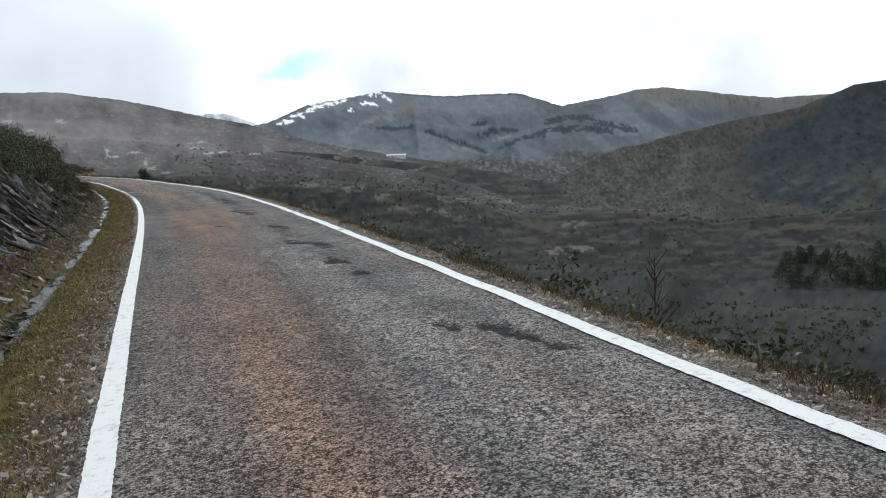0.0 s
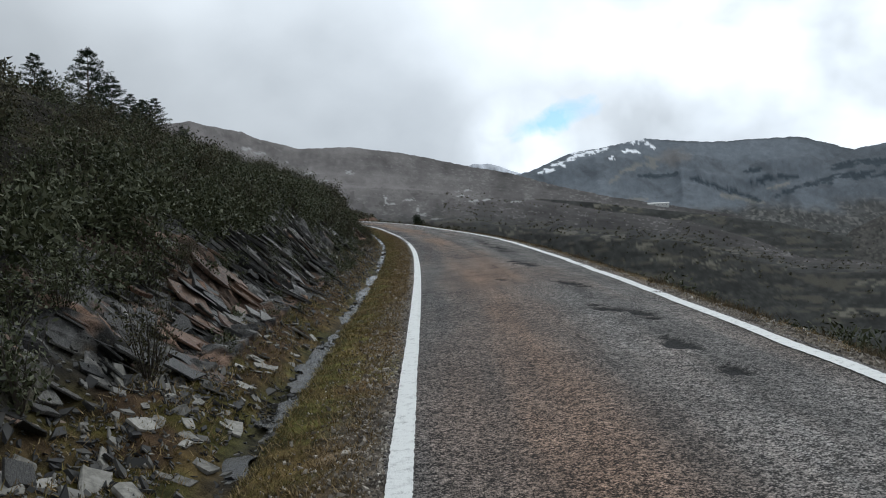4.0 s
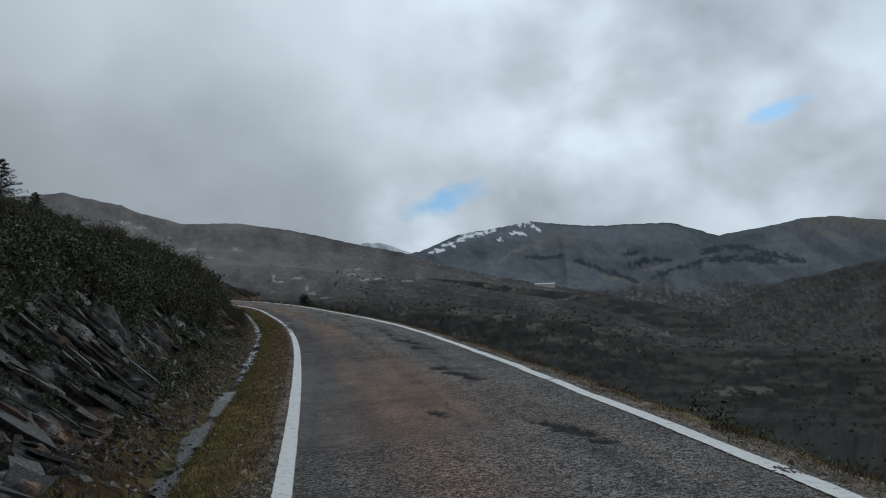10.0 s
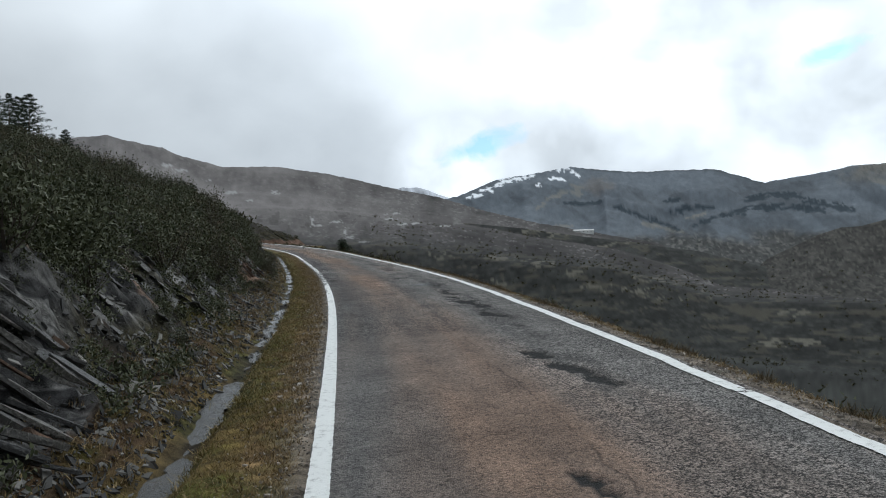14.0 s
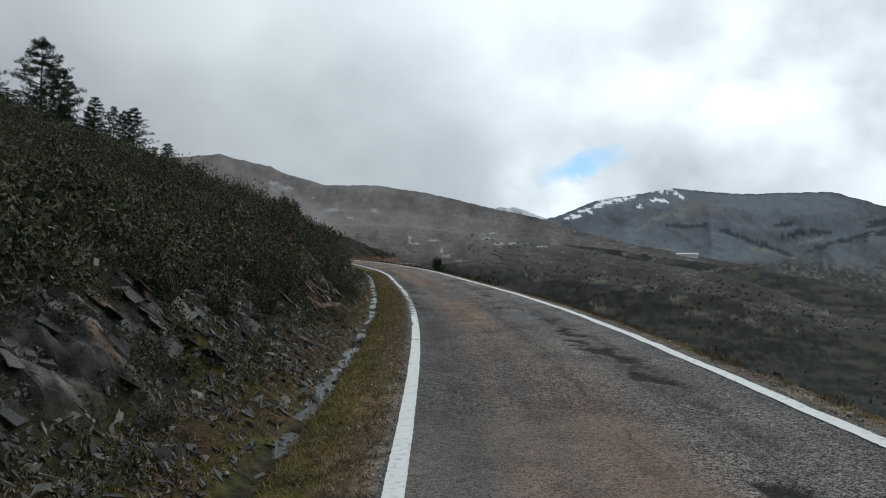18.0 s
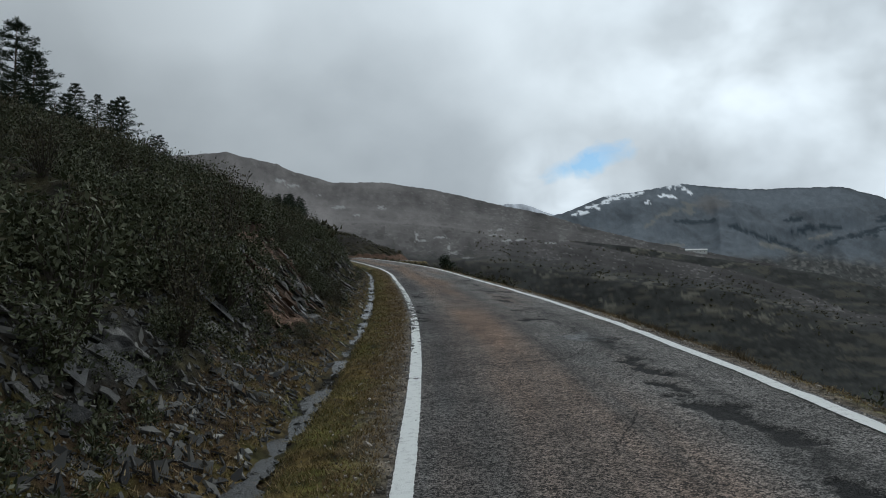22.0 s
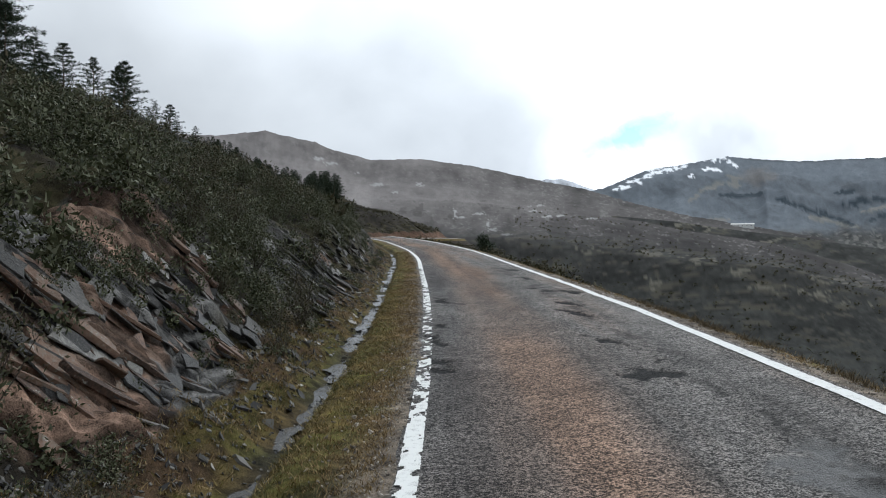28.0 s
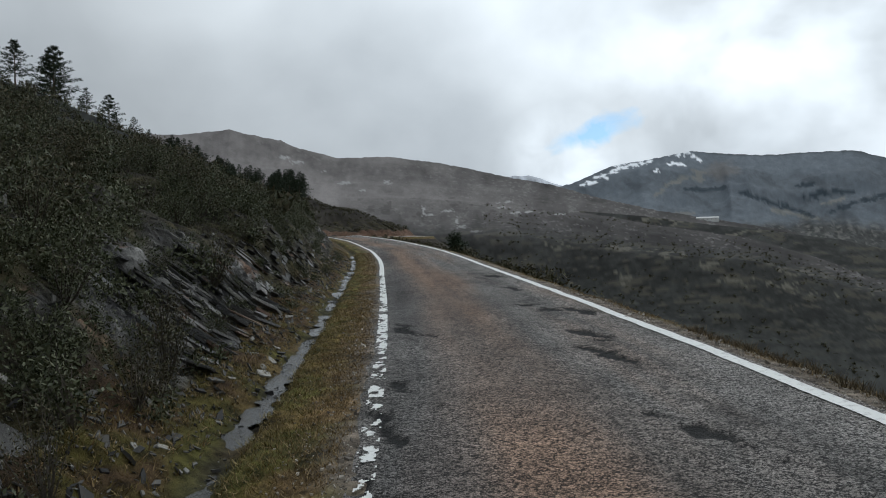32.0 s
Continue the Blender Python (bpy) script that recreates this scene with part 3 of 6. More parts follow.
def land():
    az = np.r_[np.arange(-180, -45, 3.0), np.arange(-45, -20, 0.25), np.arange(-20, 60, 0.1), np.arange(60, 72, 0.4), np.arange(72, 180.1, 3.0)]
    r = np.r_[np.geomspace(2.5, 240, 90), np.geomspace(244, 3200, 235), np.geomspace(3300, 4600, 16)]
    A, Rr = np.meshgrid(np.radians(az), r)
    x, y = HUB.x + (Rr * np.sin(A)).ravel(), HUB.y + (Rr * np.cos(A)).ravel()
    z, s, u, kind, w = ground_height(x, y)
    z = z - np.where((s > -13) & (s < 298), 0.9 * (1 - step(9, 12.5, np.abs(u))), np.where(np.abs(u) < 4, 0.15, 0))
    rr = Rr.ravel()
    az_ = np.degrees(np.arctan2(x - HUB.x, y - HUB.y))
    el_ = np.degrees(np.arctan2(z - HUB.z, rr))
    n2, n4 = noise_grid(x, y, 260, 22, 5), noise_grid(x, y, 28, 24, 4)
    q1, q2, q4 = noise_grid(az_, el_ * 1.2, 1.7, 71, 4), noise_grid(az_, el_ * 1.6, 0.45, 72, 4), noise_grid(az_, el_ * 2.2, 0.22, 76, 3)
    fold = noise_grid(x + 0.3 * y, y, 700, 7, 5, True)

    def blend(base, colour, amount):
        a = np.clip(amount, 0, 1)[:, None]
        return base * (1 - a) + np.asarray(colour) * a

    def tone(colour, *terms):
        return np.asarray(colour) * np.clip(1 + sum(terms), 0.3, 2)[:, None]

    # dark heath with small dry glades
    tint = tone((0.032, 0.033, 0.03), 0.35 * q2, 0.3 * n4, 0.2 * q4)
    lying = noise_grid(az_ * 0.5, el_ * 2.6, 0.6, 73, 4)
    tint = blend(tint, (0.075, 0.068, 0.052), 0.7 * step(0.25, 0.6, lying) * step(230, 330, rr))
    tint = blend(tint, (0.017, 0.017, 0.016), 0.6 * step(0.3, 0.6, -lying) * step(150, 260, rr))
    tint = blend(tint, (0.135, 0.126, 0.1), 0.85 * stroke(az_, el_, GLADES, 0.3, 101, 1.0) * step(-0.35, 0.3, noise_grid(az_ * 0.6, el_ * 3, 0.3, 110, 3)) * (rr > 240))
    # western mountain: thin brown heath over scree, its folds shaded in the colour
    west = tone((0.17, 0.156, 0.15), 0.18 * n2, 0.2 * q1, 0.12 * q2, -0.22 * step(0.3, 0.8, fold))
    # mist painted in towards the left; darker towards the foot
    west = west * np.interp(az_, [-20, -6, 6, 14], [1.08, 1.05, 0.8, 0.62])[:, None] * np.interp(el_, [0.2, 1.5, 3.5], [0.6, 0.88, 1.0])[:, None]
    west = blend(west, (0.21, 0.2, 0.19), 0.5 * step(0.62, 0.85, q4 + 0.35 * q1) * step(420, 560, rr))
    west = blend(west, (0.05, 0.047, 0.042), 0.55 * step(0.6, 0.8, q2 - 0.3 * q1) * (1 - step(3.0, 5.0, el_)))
    scar = np.zeros(len(x))
    for a, e, wa, we in SCARS:
        d = np.hypot((az_ - a) / wa, (el_ - e) / we) + 0.9 * noise_grid(az_, el_ * 1.5, 0.16, 75, 3)
        scar = np.maximum(scar, 1 - step(0.6, 1.0, d))
    west = blend(west, (0.3, 0.295, 0.285), scar)
    # northern range: heath with blue haze in its colour, belts of scrub, pale rims
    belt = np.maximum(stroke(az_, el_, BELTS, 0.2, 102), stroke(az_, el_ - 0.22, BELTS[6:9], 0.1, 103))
    rim = stroke(az_, el_, RIMS, 0.2, 104)
    # bluish base carries the distance haze; folds are darkened as shade
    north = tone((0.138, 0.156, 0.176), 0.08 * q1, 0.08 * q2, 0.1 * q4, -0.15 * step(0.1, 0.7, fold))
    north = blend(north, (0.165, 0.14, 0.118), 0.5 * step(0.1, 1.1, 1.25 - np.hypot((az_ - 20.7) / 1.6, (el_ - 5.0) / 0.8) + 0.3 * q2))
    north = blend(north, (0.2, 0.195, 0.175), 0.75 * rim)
    # slanting bands of shade painted on, to give the spurs relief
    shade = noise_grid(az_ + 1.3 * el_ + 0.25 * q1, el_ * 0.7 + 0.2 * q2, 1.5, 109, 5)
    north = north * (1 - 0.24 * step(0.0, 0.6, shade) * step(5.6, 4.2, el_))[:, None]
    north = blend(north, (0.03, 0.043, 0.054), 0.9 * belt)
    low = step(1.5, 0.4, el_ + 0.4 * q1)
    stipple = step(0.25, 0.5, noise_grid(az_, el_ * 1.4, 0.2, 105, 2))
    dots = step(0.35, 0.55, noise_grid(az_, el_ * 1.3, 0.16, 106, 2))
    foot = blend(blend(tone((0.06, 0.06, 0.058), 0.25 * q2), (0.15, 0.145, 0.132), 0.65 * stipple), (0.025, 0.028, 0.026), 0.7 * dots)
    north = blend(north, foot, low)
    # pale tan rock on the crown, with sunlight put into its colour
    crown = step(-1.7, -0.3, el_ - np.interp(az_, [p[0] for p in RANGE_C], [p[1] for p in RANGE_C])) * step(37, 39.5, az_ + q2)
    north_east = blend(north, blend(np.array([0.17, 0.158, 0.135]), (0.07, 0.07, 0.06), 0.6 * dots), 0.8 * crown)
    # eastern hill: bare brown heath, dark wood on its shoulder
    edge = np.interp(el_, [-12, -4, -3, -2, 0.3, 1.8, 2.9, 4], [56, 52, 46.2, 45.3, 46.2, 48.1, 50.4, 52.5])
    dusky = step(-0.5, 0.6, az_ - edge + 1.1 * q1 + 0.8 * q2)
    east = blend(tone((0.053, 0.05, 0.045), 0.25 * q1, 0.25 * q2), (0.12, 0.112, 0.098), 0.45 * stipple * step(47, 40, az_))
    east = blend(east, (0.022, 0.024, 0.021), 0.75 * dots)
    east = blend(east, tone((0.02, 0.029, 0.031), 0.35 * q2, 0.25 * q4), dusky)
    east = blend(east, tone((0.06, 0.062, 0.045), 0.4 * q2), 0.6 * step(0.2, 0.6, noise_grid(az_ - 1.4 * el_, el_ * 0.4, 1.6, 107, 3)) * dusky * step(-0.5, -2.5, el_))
    far_snow = tone((0.5, 0.52, 0.56), 0.3 * q2, 0.3 * q4)
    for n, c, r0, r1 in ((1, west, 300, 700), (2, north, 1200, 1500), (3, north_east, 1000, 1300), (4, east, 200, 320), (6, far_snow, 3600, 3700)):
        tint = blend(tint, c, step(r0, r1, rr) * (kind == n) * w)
    top = np.interp(az_, [p[0] for p in RANGE_B], [p[1] for p in RANGE_B])
    tint = blend(tint, (0.035, 0.04, 0.04), 0.7 * step(0.16, 0.05, top - el_) * (kind == 2) * step(19.2, 20, az_))
    snow = stroke(az_, el_, SNOW, 0.13, 108, 1.0) * (kind == 2)
    tint = blend(tint, (0.85, 0.87, 0.9), snow)
    hill = (rr < 420) & (az_ < -2) & (az_ > -30) & (rr > 150)
    tint = blend(tint, tone((0.052, 0.046, 0.038), 0.4 * n4, 0.3 * q4), 1.0 * hill)
    tint = np.clip(tint, 0.012, 1)
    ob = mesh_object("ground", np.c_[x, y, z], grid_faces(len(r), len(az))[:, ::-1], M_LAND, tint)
    a = ob.data.attributes.new("polar", "FLOAT_VECTOR", "POINT")
    a.data.foreach_set("vector", np.where((rr > 170)[:, None], np.c_[az_ * 40, el_ * 46, np.log(rr) * 12], np.c_[x * 1.6, y * 1.6, z]).astype(np.float32).ravel())
    return tagged(ob, "rolling mountain country of dark heath, dry grass and bare rock", "ground", kind="structure")


land()


# ---- roadside ground with verge, ditch and cutting ----
def roadside():
    s = np.r_[np.arange(-13, 1, 0.2), np.arange(1, 50, 0.075), np.arange(50, 64, 0.16), np.arange(64, 300, 0.5)]
    left = -np.r_[np.geomspace(13.5, 4.0, 18), np.arange(3.94, 1.5, -0.06), np.arange(1.48, 0.05, -0.09)]
    right = np.r_[np.arange(0.05, 1.6, 0.13), np.geomspace(1.7, 13.5, 18)]
    rows = []
    for o in (left, right):
        h = half(s)[:, None]
        rows.append(np.where(o < 0, o - h, o + h))
    u = np.concatenate([rows[0], -half(s)[:, None] + 0.12, half(s)[:, None] - 0.12, rows[1]], 1)
    ss = np.repeat(s[:, None], u.shape[1], 1)
    x, y, z = at(ss.ravel(), u.ravel())
    uu = u.ravel()
    v = np.maximum(-uu, uu) - half(ss.ravel())
    z = z + profile(ss.ravel(), uu)
    big = noise_grid(x, y, 9.0, 11, 4) * np.clip((np.abs(uu) - 5) * 0.05, 0, 0.7)
    small = noise_grid(x, y, 0.7, 4, 4) * np.interp(v, [0.0, 0.3, 0.9, 1.6, 2.6, 8], [0, 0.012, 0.03, 0.06, 0.14, 0.2])
    z = z + big + small - np.where(v < 0, 0.05, 0)
    n = noise_grid(x, y, 1.3, 8, 4)[:, None]
    # slate beds that dip along the road, laid bare in the cutting's face
    sv = ss.ravel()
    warp = noise_grid(x, y, 0.8, 14, 3)
    bed = (sv * 0.79 + (v - 1.8) * 1.35 * 0.62 + 0.03 * warp) / 0.075
    layer = np.floor(bed)
    rise = bed - layer
    pick = np.abs(np.sin(layer * 12.9898) * 43758.5453) % 1.0
    bare = np.interp(sv, [0, 4, 9, 10.5, 17, 26, 28, 34, 36, 40, 41, 49, 52, 62], [0.1, 0.4, 0.4, 1.1, 1.2, 0.5, 0.25, 0.25, 1.1, 1.0, 0.3, 0.6, 0.4, 0.2])
    face = step(0.05, 0.5, bare - 0.8 * np.abs(v - 2.8) / 0.75 + 0.55 * noise_grid(x, y, 1.6, 15, 4)) * (uu < 0) * (v > 1.9) * (v < 3.9)
    chop = noise_grid(sv * 1.0, v * 1.0, 0.28, 16, 3)
    push = face * (0.05 * pick + 0.02 * rise + 0.035 * chop + 0.05 * noise_grid(sv, v, 0.12, 13, 2))
    z = z + push * 0.75
    tx, ty = np.interp(sv, S, TX), np.interp(sv, S, TY)
    x, y = x + push * 0.65 * ty, y - push * 0.65 * tx
    grit, moss, brown, mud = (np.array(c) for c in ((0.15, 0.124, 0.098), (0.085, 0.074, 0.024), (0.14, 0.092, 0.043), (0.034, 0.029, 0.022)))
    n6 = noise_grid(x, y, 0.55, 18, 4)[:, None]
    is_left = (uu < 0)[:, None]
    vv = v[:, None]
    edge_ = np.where(is_left, 0.0, 0.3)
    tint = grit * (1 - step(0.12, 0.5, vv - edge_ + 0.2 * n)) + (moss * step(-0.5, 0.35, n6) + brown * (1 - step(-0.5, 0.35, n6))) * step(0.12, 0.5, vv - edge_ + 0.2 * n)
    tint = tint * (1 + 0.25 * n + 0.5 * noise_grid(x, y, 0.2, 19, 3)[:, None])
    tint = np.where(is_left & (vv > 0.6), tint * np.array([0.92, 0.98, 0.75]), tint)
    past = step(1.35, 1.6, vv + 0.1 * n)
    rise_ = step(2.0, 2.6, vv + 0.45 * n)
    tint = np.where(is_left, tint * (1 - past) + ((mud * 0.6 + moss * 0.3 * step(-0.2, 0.4, n6)) * rise_ + (moss * step(-0.15, 0.5, n6) * np.array([0.68, 0.66, 0.55]) + np.array([0.06, 0.038, 0.021]) * (1 - step(-0.15, 0.5, n6))) * (1 - rise_)) * past, tint * (1 - past) + np.array([0.035, 0.029, 0.022]) * past)
    pick2 = (np.abs(np.sin(layer * 78.233 + np.floor(sv / 1.3)) * 9631.7) % 1.0)
    rusty = np.interp(sv, [9.5, 11, 16.5, 18, 34, 35.5, 40, 41], [0.05, 0.5, 0.45, 0.08, 0.08, 0.55, 0.45, 0.1])
    # slate starts from a dark base that paints in the shadow between ribs
    slate = np.array([0.03, 0.029, 0.029]) + np.array([0.15, 0.145, 0.135]) * (pick2**2)[:, None]
    ochre = (np.array([0.085, 0.062, 0.048]) + np.array([0.11, 0.064, 0.043]) * pick2[:, None]) * np.where(pick < 0.3, 0.45, 1.0)[:, None]
    patchy = noise_grid(sv + 0.8 * v, v - 0.5 * sv, 0.7, 12, 3)
    rock = np.where((0.5 + 0.5 * patchy + 0.25 * (pick - 0.5) < rusty)[:, None], ochre, slate) * (1 + 0.45 * chop + 0.3 * noise_grid(sv, v, 0.1, 17, 3))[:, None]
    tint = tint * (1 - face[:, None]) + rock * face[:, None]
    cut = (step(200, 215, sv) * step(0.8, 1.3, v) * (1 - step(3.2, 4.5, v)))[:, None] * is_left
    tint = tint * (1 - 0.8 * cut) + np.array([0.15, 0.092, 0.065]) * (1 + 0.3 * n) * 0.8 * cut
    bed_ = np.exp(-(((v - 1.2) / 0.16) ** 2))[:, None] * is_left
    tint = tint * (1 - 0.8 * bed_) + np.array([0.03, 0.027, 0.023]) * 0.8 * bed_
    quads = grid_faces(len(s), u.shape[1])
    ob = mesh_object("roadside", np.c_[x, y, z], quads, M_GROUND, np.clip(tint, 0.005, 1))
    ob.data.polygons.foreach_set("use_smooth", face[quads].max(1) < 0.3)
    return tagged(ob, "mossy verge, shallow ditch and earth cutting beside the road", "roadside", kind="structure")


roadside()


# ---- road ----
# broken places in the surface: x, y, half length, half width
HOLES = [(2.45, 6.0, 0.2, 0.12), (2.72, 9.1, 0.22, 0.13), (2.6, 10.5, 0.3, 0.14), (2.72, 13.1, 0.7, 0.15), (2.85, 12.6, 0.5, 0.14), (2.93, 16.7, 0.5, 0.18), (2.88, 21.6, 0.9, 0.11), (2.9, 5.15, 0.3, 0.12),
         (1.81, 18.8, 0.3, 0.06), (2.72, 23.1, 0.35, 0.12), (3.08, 27.4, 0.6, 0.14), (3.15, 29.3, 0.7, 0.17), (3.04, 31.0, 0.7, 0.17), (2.95, 30.2, 0.5, 0.15), (2.95, 32.4, 0.5, 0.16),
         (3.05, 33.6, 0.7, 0.22), (2.97, 35.6, 0.5, 0.26), (2.55, 38.75, 0.35, 0.2), (2.19, 38.8, 0.3, 0.12), (2.56, 39.7, 0.4, 0.13), (2.35, 44.1, 0.6, 0.17), (2.36, 45.8, 0.5, 0.15), (2.17, 41.3, 0.4, 0.14)]
EDGE_HOLES = [(2.12, 49.0, 0.5, 0.16), (0.04, 39.95, 0.34, 0.2), (-0.1, 43.3, 0.5, 0.18), (-0.3, 47.2, 0.6, 0.2), (2.6, 48.5, 0.6, 0.14), (1.9, 53.0, 0.8, 0.14), (-0.2, 41.8, 0.3, 0.1), (1.6, 57.0, 0.9, 0.14)]


def road():
    s = np.r_[np.arange(-13, 2, 0.11), np.arange(2, 52, 0.065), np.arange(52, 66, 0.11), np.arange(66, 400, 0.5)]
    k = np.linspace(-1, 1, 66)
    h = half(s)[:, None]
    u = k * (h + 0.17)
    ss = np.repeat(s[:, None], len(k), 1)
    x, y, z = at(ss.ravel(), u.ravel())
    z = z + cross(ss.ravel()) * u.ravel() + 0.012 * noise_grid(x, y, 1.1, 2, 3) * (np.abs(k) < 0.97)[None, :].repeat(len(s), 0).ravel()
    n1, n2 = noise_grid(x, y, 2.4, 31, 5)[:, None], noise_grid(ss.ravel() / 6, u.ravel() * 1.2, 1.0, 32, 4)[:, None]
    grey, rust, dark = (np.array(c) for c in ((0.16, 0.149, 0.139), (0.2, 0.134, 0.096), (0.013, 0.0125, 0.012)))
    sv, uv = ss.ravel(), u.ravel()
    lane = np.exp(-(((uv + 0.45 + 0.15 * np.sin(sv * 0.21)) / np.interp(sv, [15, 17.5, 26, 30, 36], [0.95, 1.35, 1.3, 0.95, 0.78])) ** 2)) * np.interp(sv, [0, 8, 17, 19, 26, 30, 45, 70], [0.42, 0.5, 0.55, 0.7, 0.55, 0.62, 0.88, 1.1])
    run_ = noise_grid(sv / 9 + 0.05 * n1[:, 0], uv * 2.6, 1.0, 33, 4)[:, None]
    m = np.clip(lane[:, None] + 0.3 * n2 + 0.22 * run_, 0, 1)
    tint = (grey * (1 - m) + rust * m) * (1 + 0.14 * n1 + 0.2 * run_)
    # paler chippings in the valley lane, dark binder along the middle seam
    pale = np.exp(-(((uv - 0.55) / 0.3) ** 2)) * np.interp(sv, [0, 16, 22, 40], [0.4, 0.3, 0.15, 0.1]) + np.exp(-(((uv - 1.5) / 0.25) ** 2)) * 0.2
    tint = tint * (1 + pale * (1 + 0.6 * n2[:, 0]))[:, None]
    bound = np.exp(-(((uv + 0.12 + 0.12 * np.sin(sv * 0.5)) / 0.16) ** 2)) * step(-0.1, 0.4, n1[:, 0]) * np.interp(sv, [0, 18, 20, 60], [0.28, 0.28, 0.2, 0.15])
    tint = tint * (1 - bound)[:, None]
    # oily wheel track beside the verge
    track = np.exp(-(((uv + half(sv) - 0.42) / 0.4) ** 2)) * np.interp(sv, [8, 14, 17, 25, 34, 42, 60], [0.1, 0.35, 0.1, 0.25, 0.8, 1.1, 0.8]) * (0.8 + 0.4 * n2[:, 0])
    tk = np.clip(track, 0, 1)[:, None]
    tint = tint * (1 - 0.75 * tk) + np.array([0.054, 0.052, 0.052]) * (1 + 0.3 * n1) * 0.75 * tk
    wear = np.clip(step(16.6, 17.3, sv + 0.25 * n1[:, 0]) * (1 - step(25, 27, sv)) * (1 - step(0.1, 0.6, uv)) + 0.5 * lane * step(40, 55, sv), 0, 1)
    warp = noise_grid(x + 0.4 * y, y * 0.8, 0.26, 36, 4)
    pit = np.zeros(len(x))
    for px, py, la, wa in HOLES + EDGE_HOLES:
        hs, hu = nearest(np.array([px]), np.array([py]))
        d = np.hypot((sv - hs[0]) / (0.3 + 0.4 * la), (uv - hu[0] + 0.25 * (sv - hs[0])) / (0.62 * wa + 0.03)) + 1.2 * warp
        pit = np.maximum(pit, 1 - step(0.78, 0.9, d))
    streak = np.exp(-(((uv - np.interp(sv, [0, 20, 30, 38, 50], [0.8, 0.92, 1.14, 1.04, 0.95])) / 0.2) ** 2)) * step(0.22, 0.3, noise_grid(sv / 1.3 + 0.5 * uv, uv * 2.2, 0.42, 37, 5)) * np.interp(sv, [5, 14, 20, 27, 29, 36, 40, 50], [0.1, 0.4, 0.6, 0.6, 0.9, 0.9, 0.6, 0.5])
    dk = np.clip(np.maximum(1.0 * pit, 0.9 * streak), 0, 1)[:, None]
    tint = tint * (1 - dk) + dark * dk
    z = z - 0.026 * pit - 0.006 * streak
    soaked = 1 - step(0.5, 1.0, np.hypot((x - 2.85) / 0.4, (y - 35.75) / 0.6) + 0.7 * warp)
    tint = tint * (1 - 0.8 * soaked)[:, None]
    ob = mesh_object("road", np.c_[x, y, z], grid_faces(len(s), len(k)), M_ROAD, np.clip(tint, 0.01, 1))
    a = ob.data.attributes.new("su", "FLOAT_VECTOR", "POINT")
    a.data.foreach_set("vector", np.c_[sv, uv, 0 * sv].astype(np.float32).ravel())
    a = ob.data.attributes.new("wear", "FLOAT", "POINT")
    a.data.foreach_set("value", wear.astype(np.float32))
    a = ob.data.attributes.new("wet", "FLOAT", "POINT")
    a.data.foreach_set("value", (soaked * 0.9).astype(np.float32))
    return tagged(ob, "narrow weathered asphalt road with reddish worn lane", "road", kind="structure")


road()


def line(name, side, label, gaps=(), worn=()):
    fine = 0.014 if side < 0 else 0.04
    s = np.r_[np.arange(-13, 36, 0.03), np.arange(36, 48, fine), np.arange(48, 66, 0.04), np.arange(66, 400, 0.5)]
    o = np.linspace(-0.082, 0.082, 13)
    ragged = 0.0045 * noise_grid(s * 28, s * 0 + side, 1.0, 61, 3)[:, None] * np.sign(o) * (np.abs(o) > 0.07) * (s < 66)[:, None]
    u = side * half(s)[:, None] + o + 0.0015 * np.sin(s * 2.3)[:, None] + ragged
    ss = np.repeat(s[:, None], len(o), 1)
    x, y, z = at(ss.ravel(), u.ravel())
    z = z + cross(ss.ravel()) * u.ravel() + 0.010 + 0.012 * noise_grid(x, y, 1.1, 2, 3)
    f = grid_faces(len(s), len(o))
    a, b = ss.ravel()[f[:, 0]], u.ravel()[f[:, 0]]
    flake = 0.75 * noise_grid(a * 0.55 + 0.3 * b, b - 0.2 * a, 0.07, 62, 4) + 0.35 * noise_grid(a, b, 0.6, 63, 2)
    lost = np.full(len(f), 1.1)
    for p, q, amount in worn:
        lost = np.where((a > p) & (a < q), amount, lost)
    keep = flake + (0.45 - 4.0 * np.abs(b - side * half(a) - 0.035)) * -0.8 * (lost < 0.9) < lost
    for p, q in gaps:
        keep &= ~((a + 0.22 * flake > p) & (a + 0.22 * flake < q))
    ob = mesh_object(name, np.c_[x, y, z], f[keep], M_LINE)
    return tagged(ob, label, "road marking", kind="structure")


line("edge_line_left", -1, "worn white painted edge line, broken in places, beside the verge",
     [(38.45, 38.6), (40.7, 40.85), (42.2, 42.4), (43.3, 43.75), (45.5, 45.65), (49.5, 49.9)], [(-13, 30, 1.5), (30, 34.5, 0.95), (34.5, 37.2, 0.1), (37.2, 40.5, -0.22), (40.5, 45.6, -0.36), (45.6, 60, 0.0)])
line("edge_line_right", 1, "worn white painted edge line on the valley side", [(14.45, 14.55), (20.3, 20.38)], [(-13, 60, 1.5)])


# ---- roadside geometry helpers ----
def roadside_height(s, u):
    """Height of the ground beside the road, as the roadside mesh has it, with its small lumps."""
    x, y, z = at(s, u)
    v = np.abs(u) - half(s)
    big = noise_grid(x, y, 9.0, 11, 4) * np.clip((np.abs(u) - 5) * 0.05, 0, 0.7)
    small = noise_grid(x, y, 0.7, 4, 4) * np.interp(v, [0.0, 0.3, 0.9, 1.6, 2.6, 8], [0, 0.012, 0.03, 0.06, 0.14, 0.2])
    return x, y, z + profile(s, u) + big + small


def part(name, me, parent, label=""):
    ob = new(name, me)
    ob.parent = parent
    return tagged(ob, label)


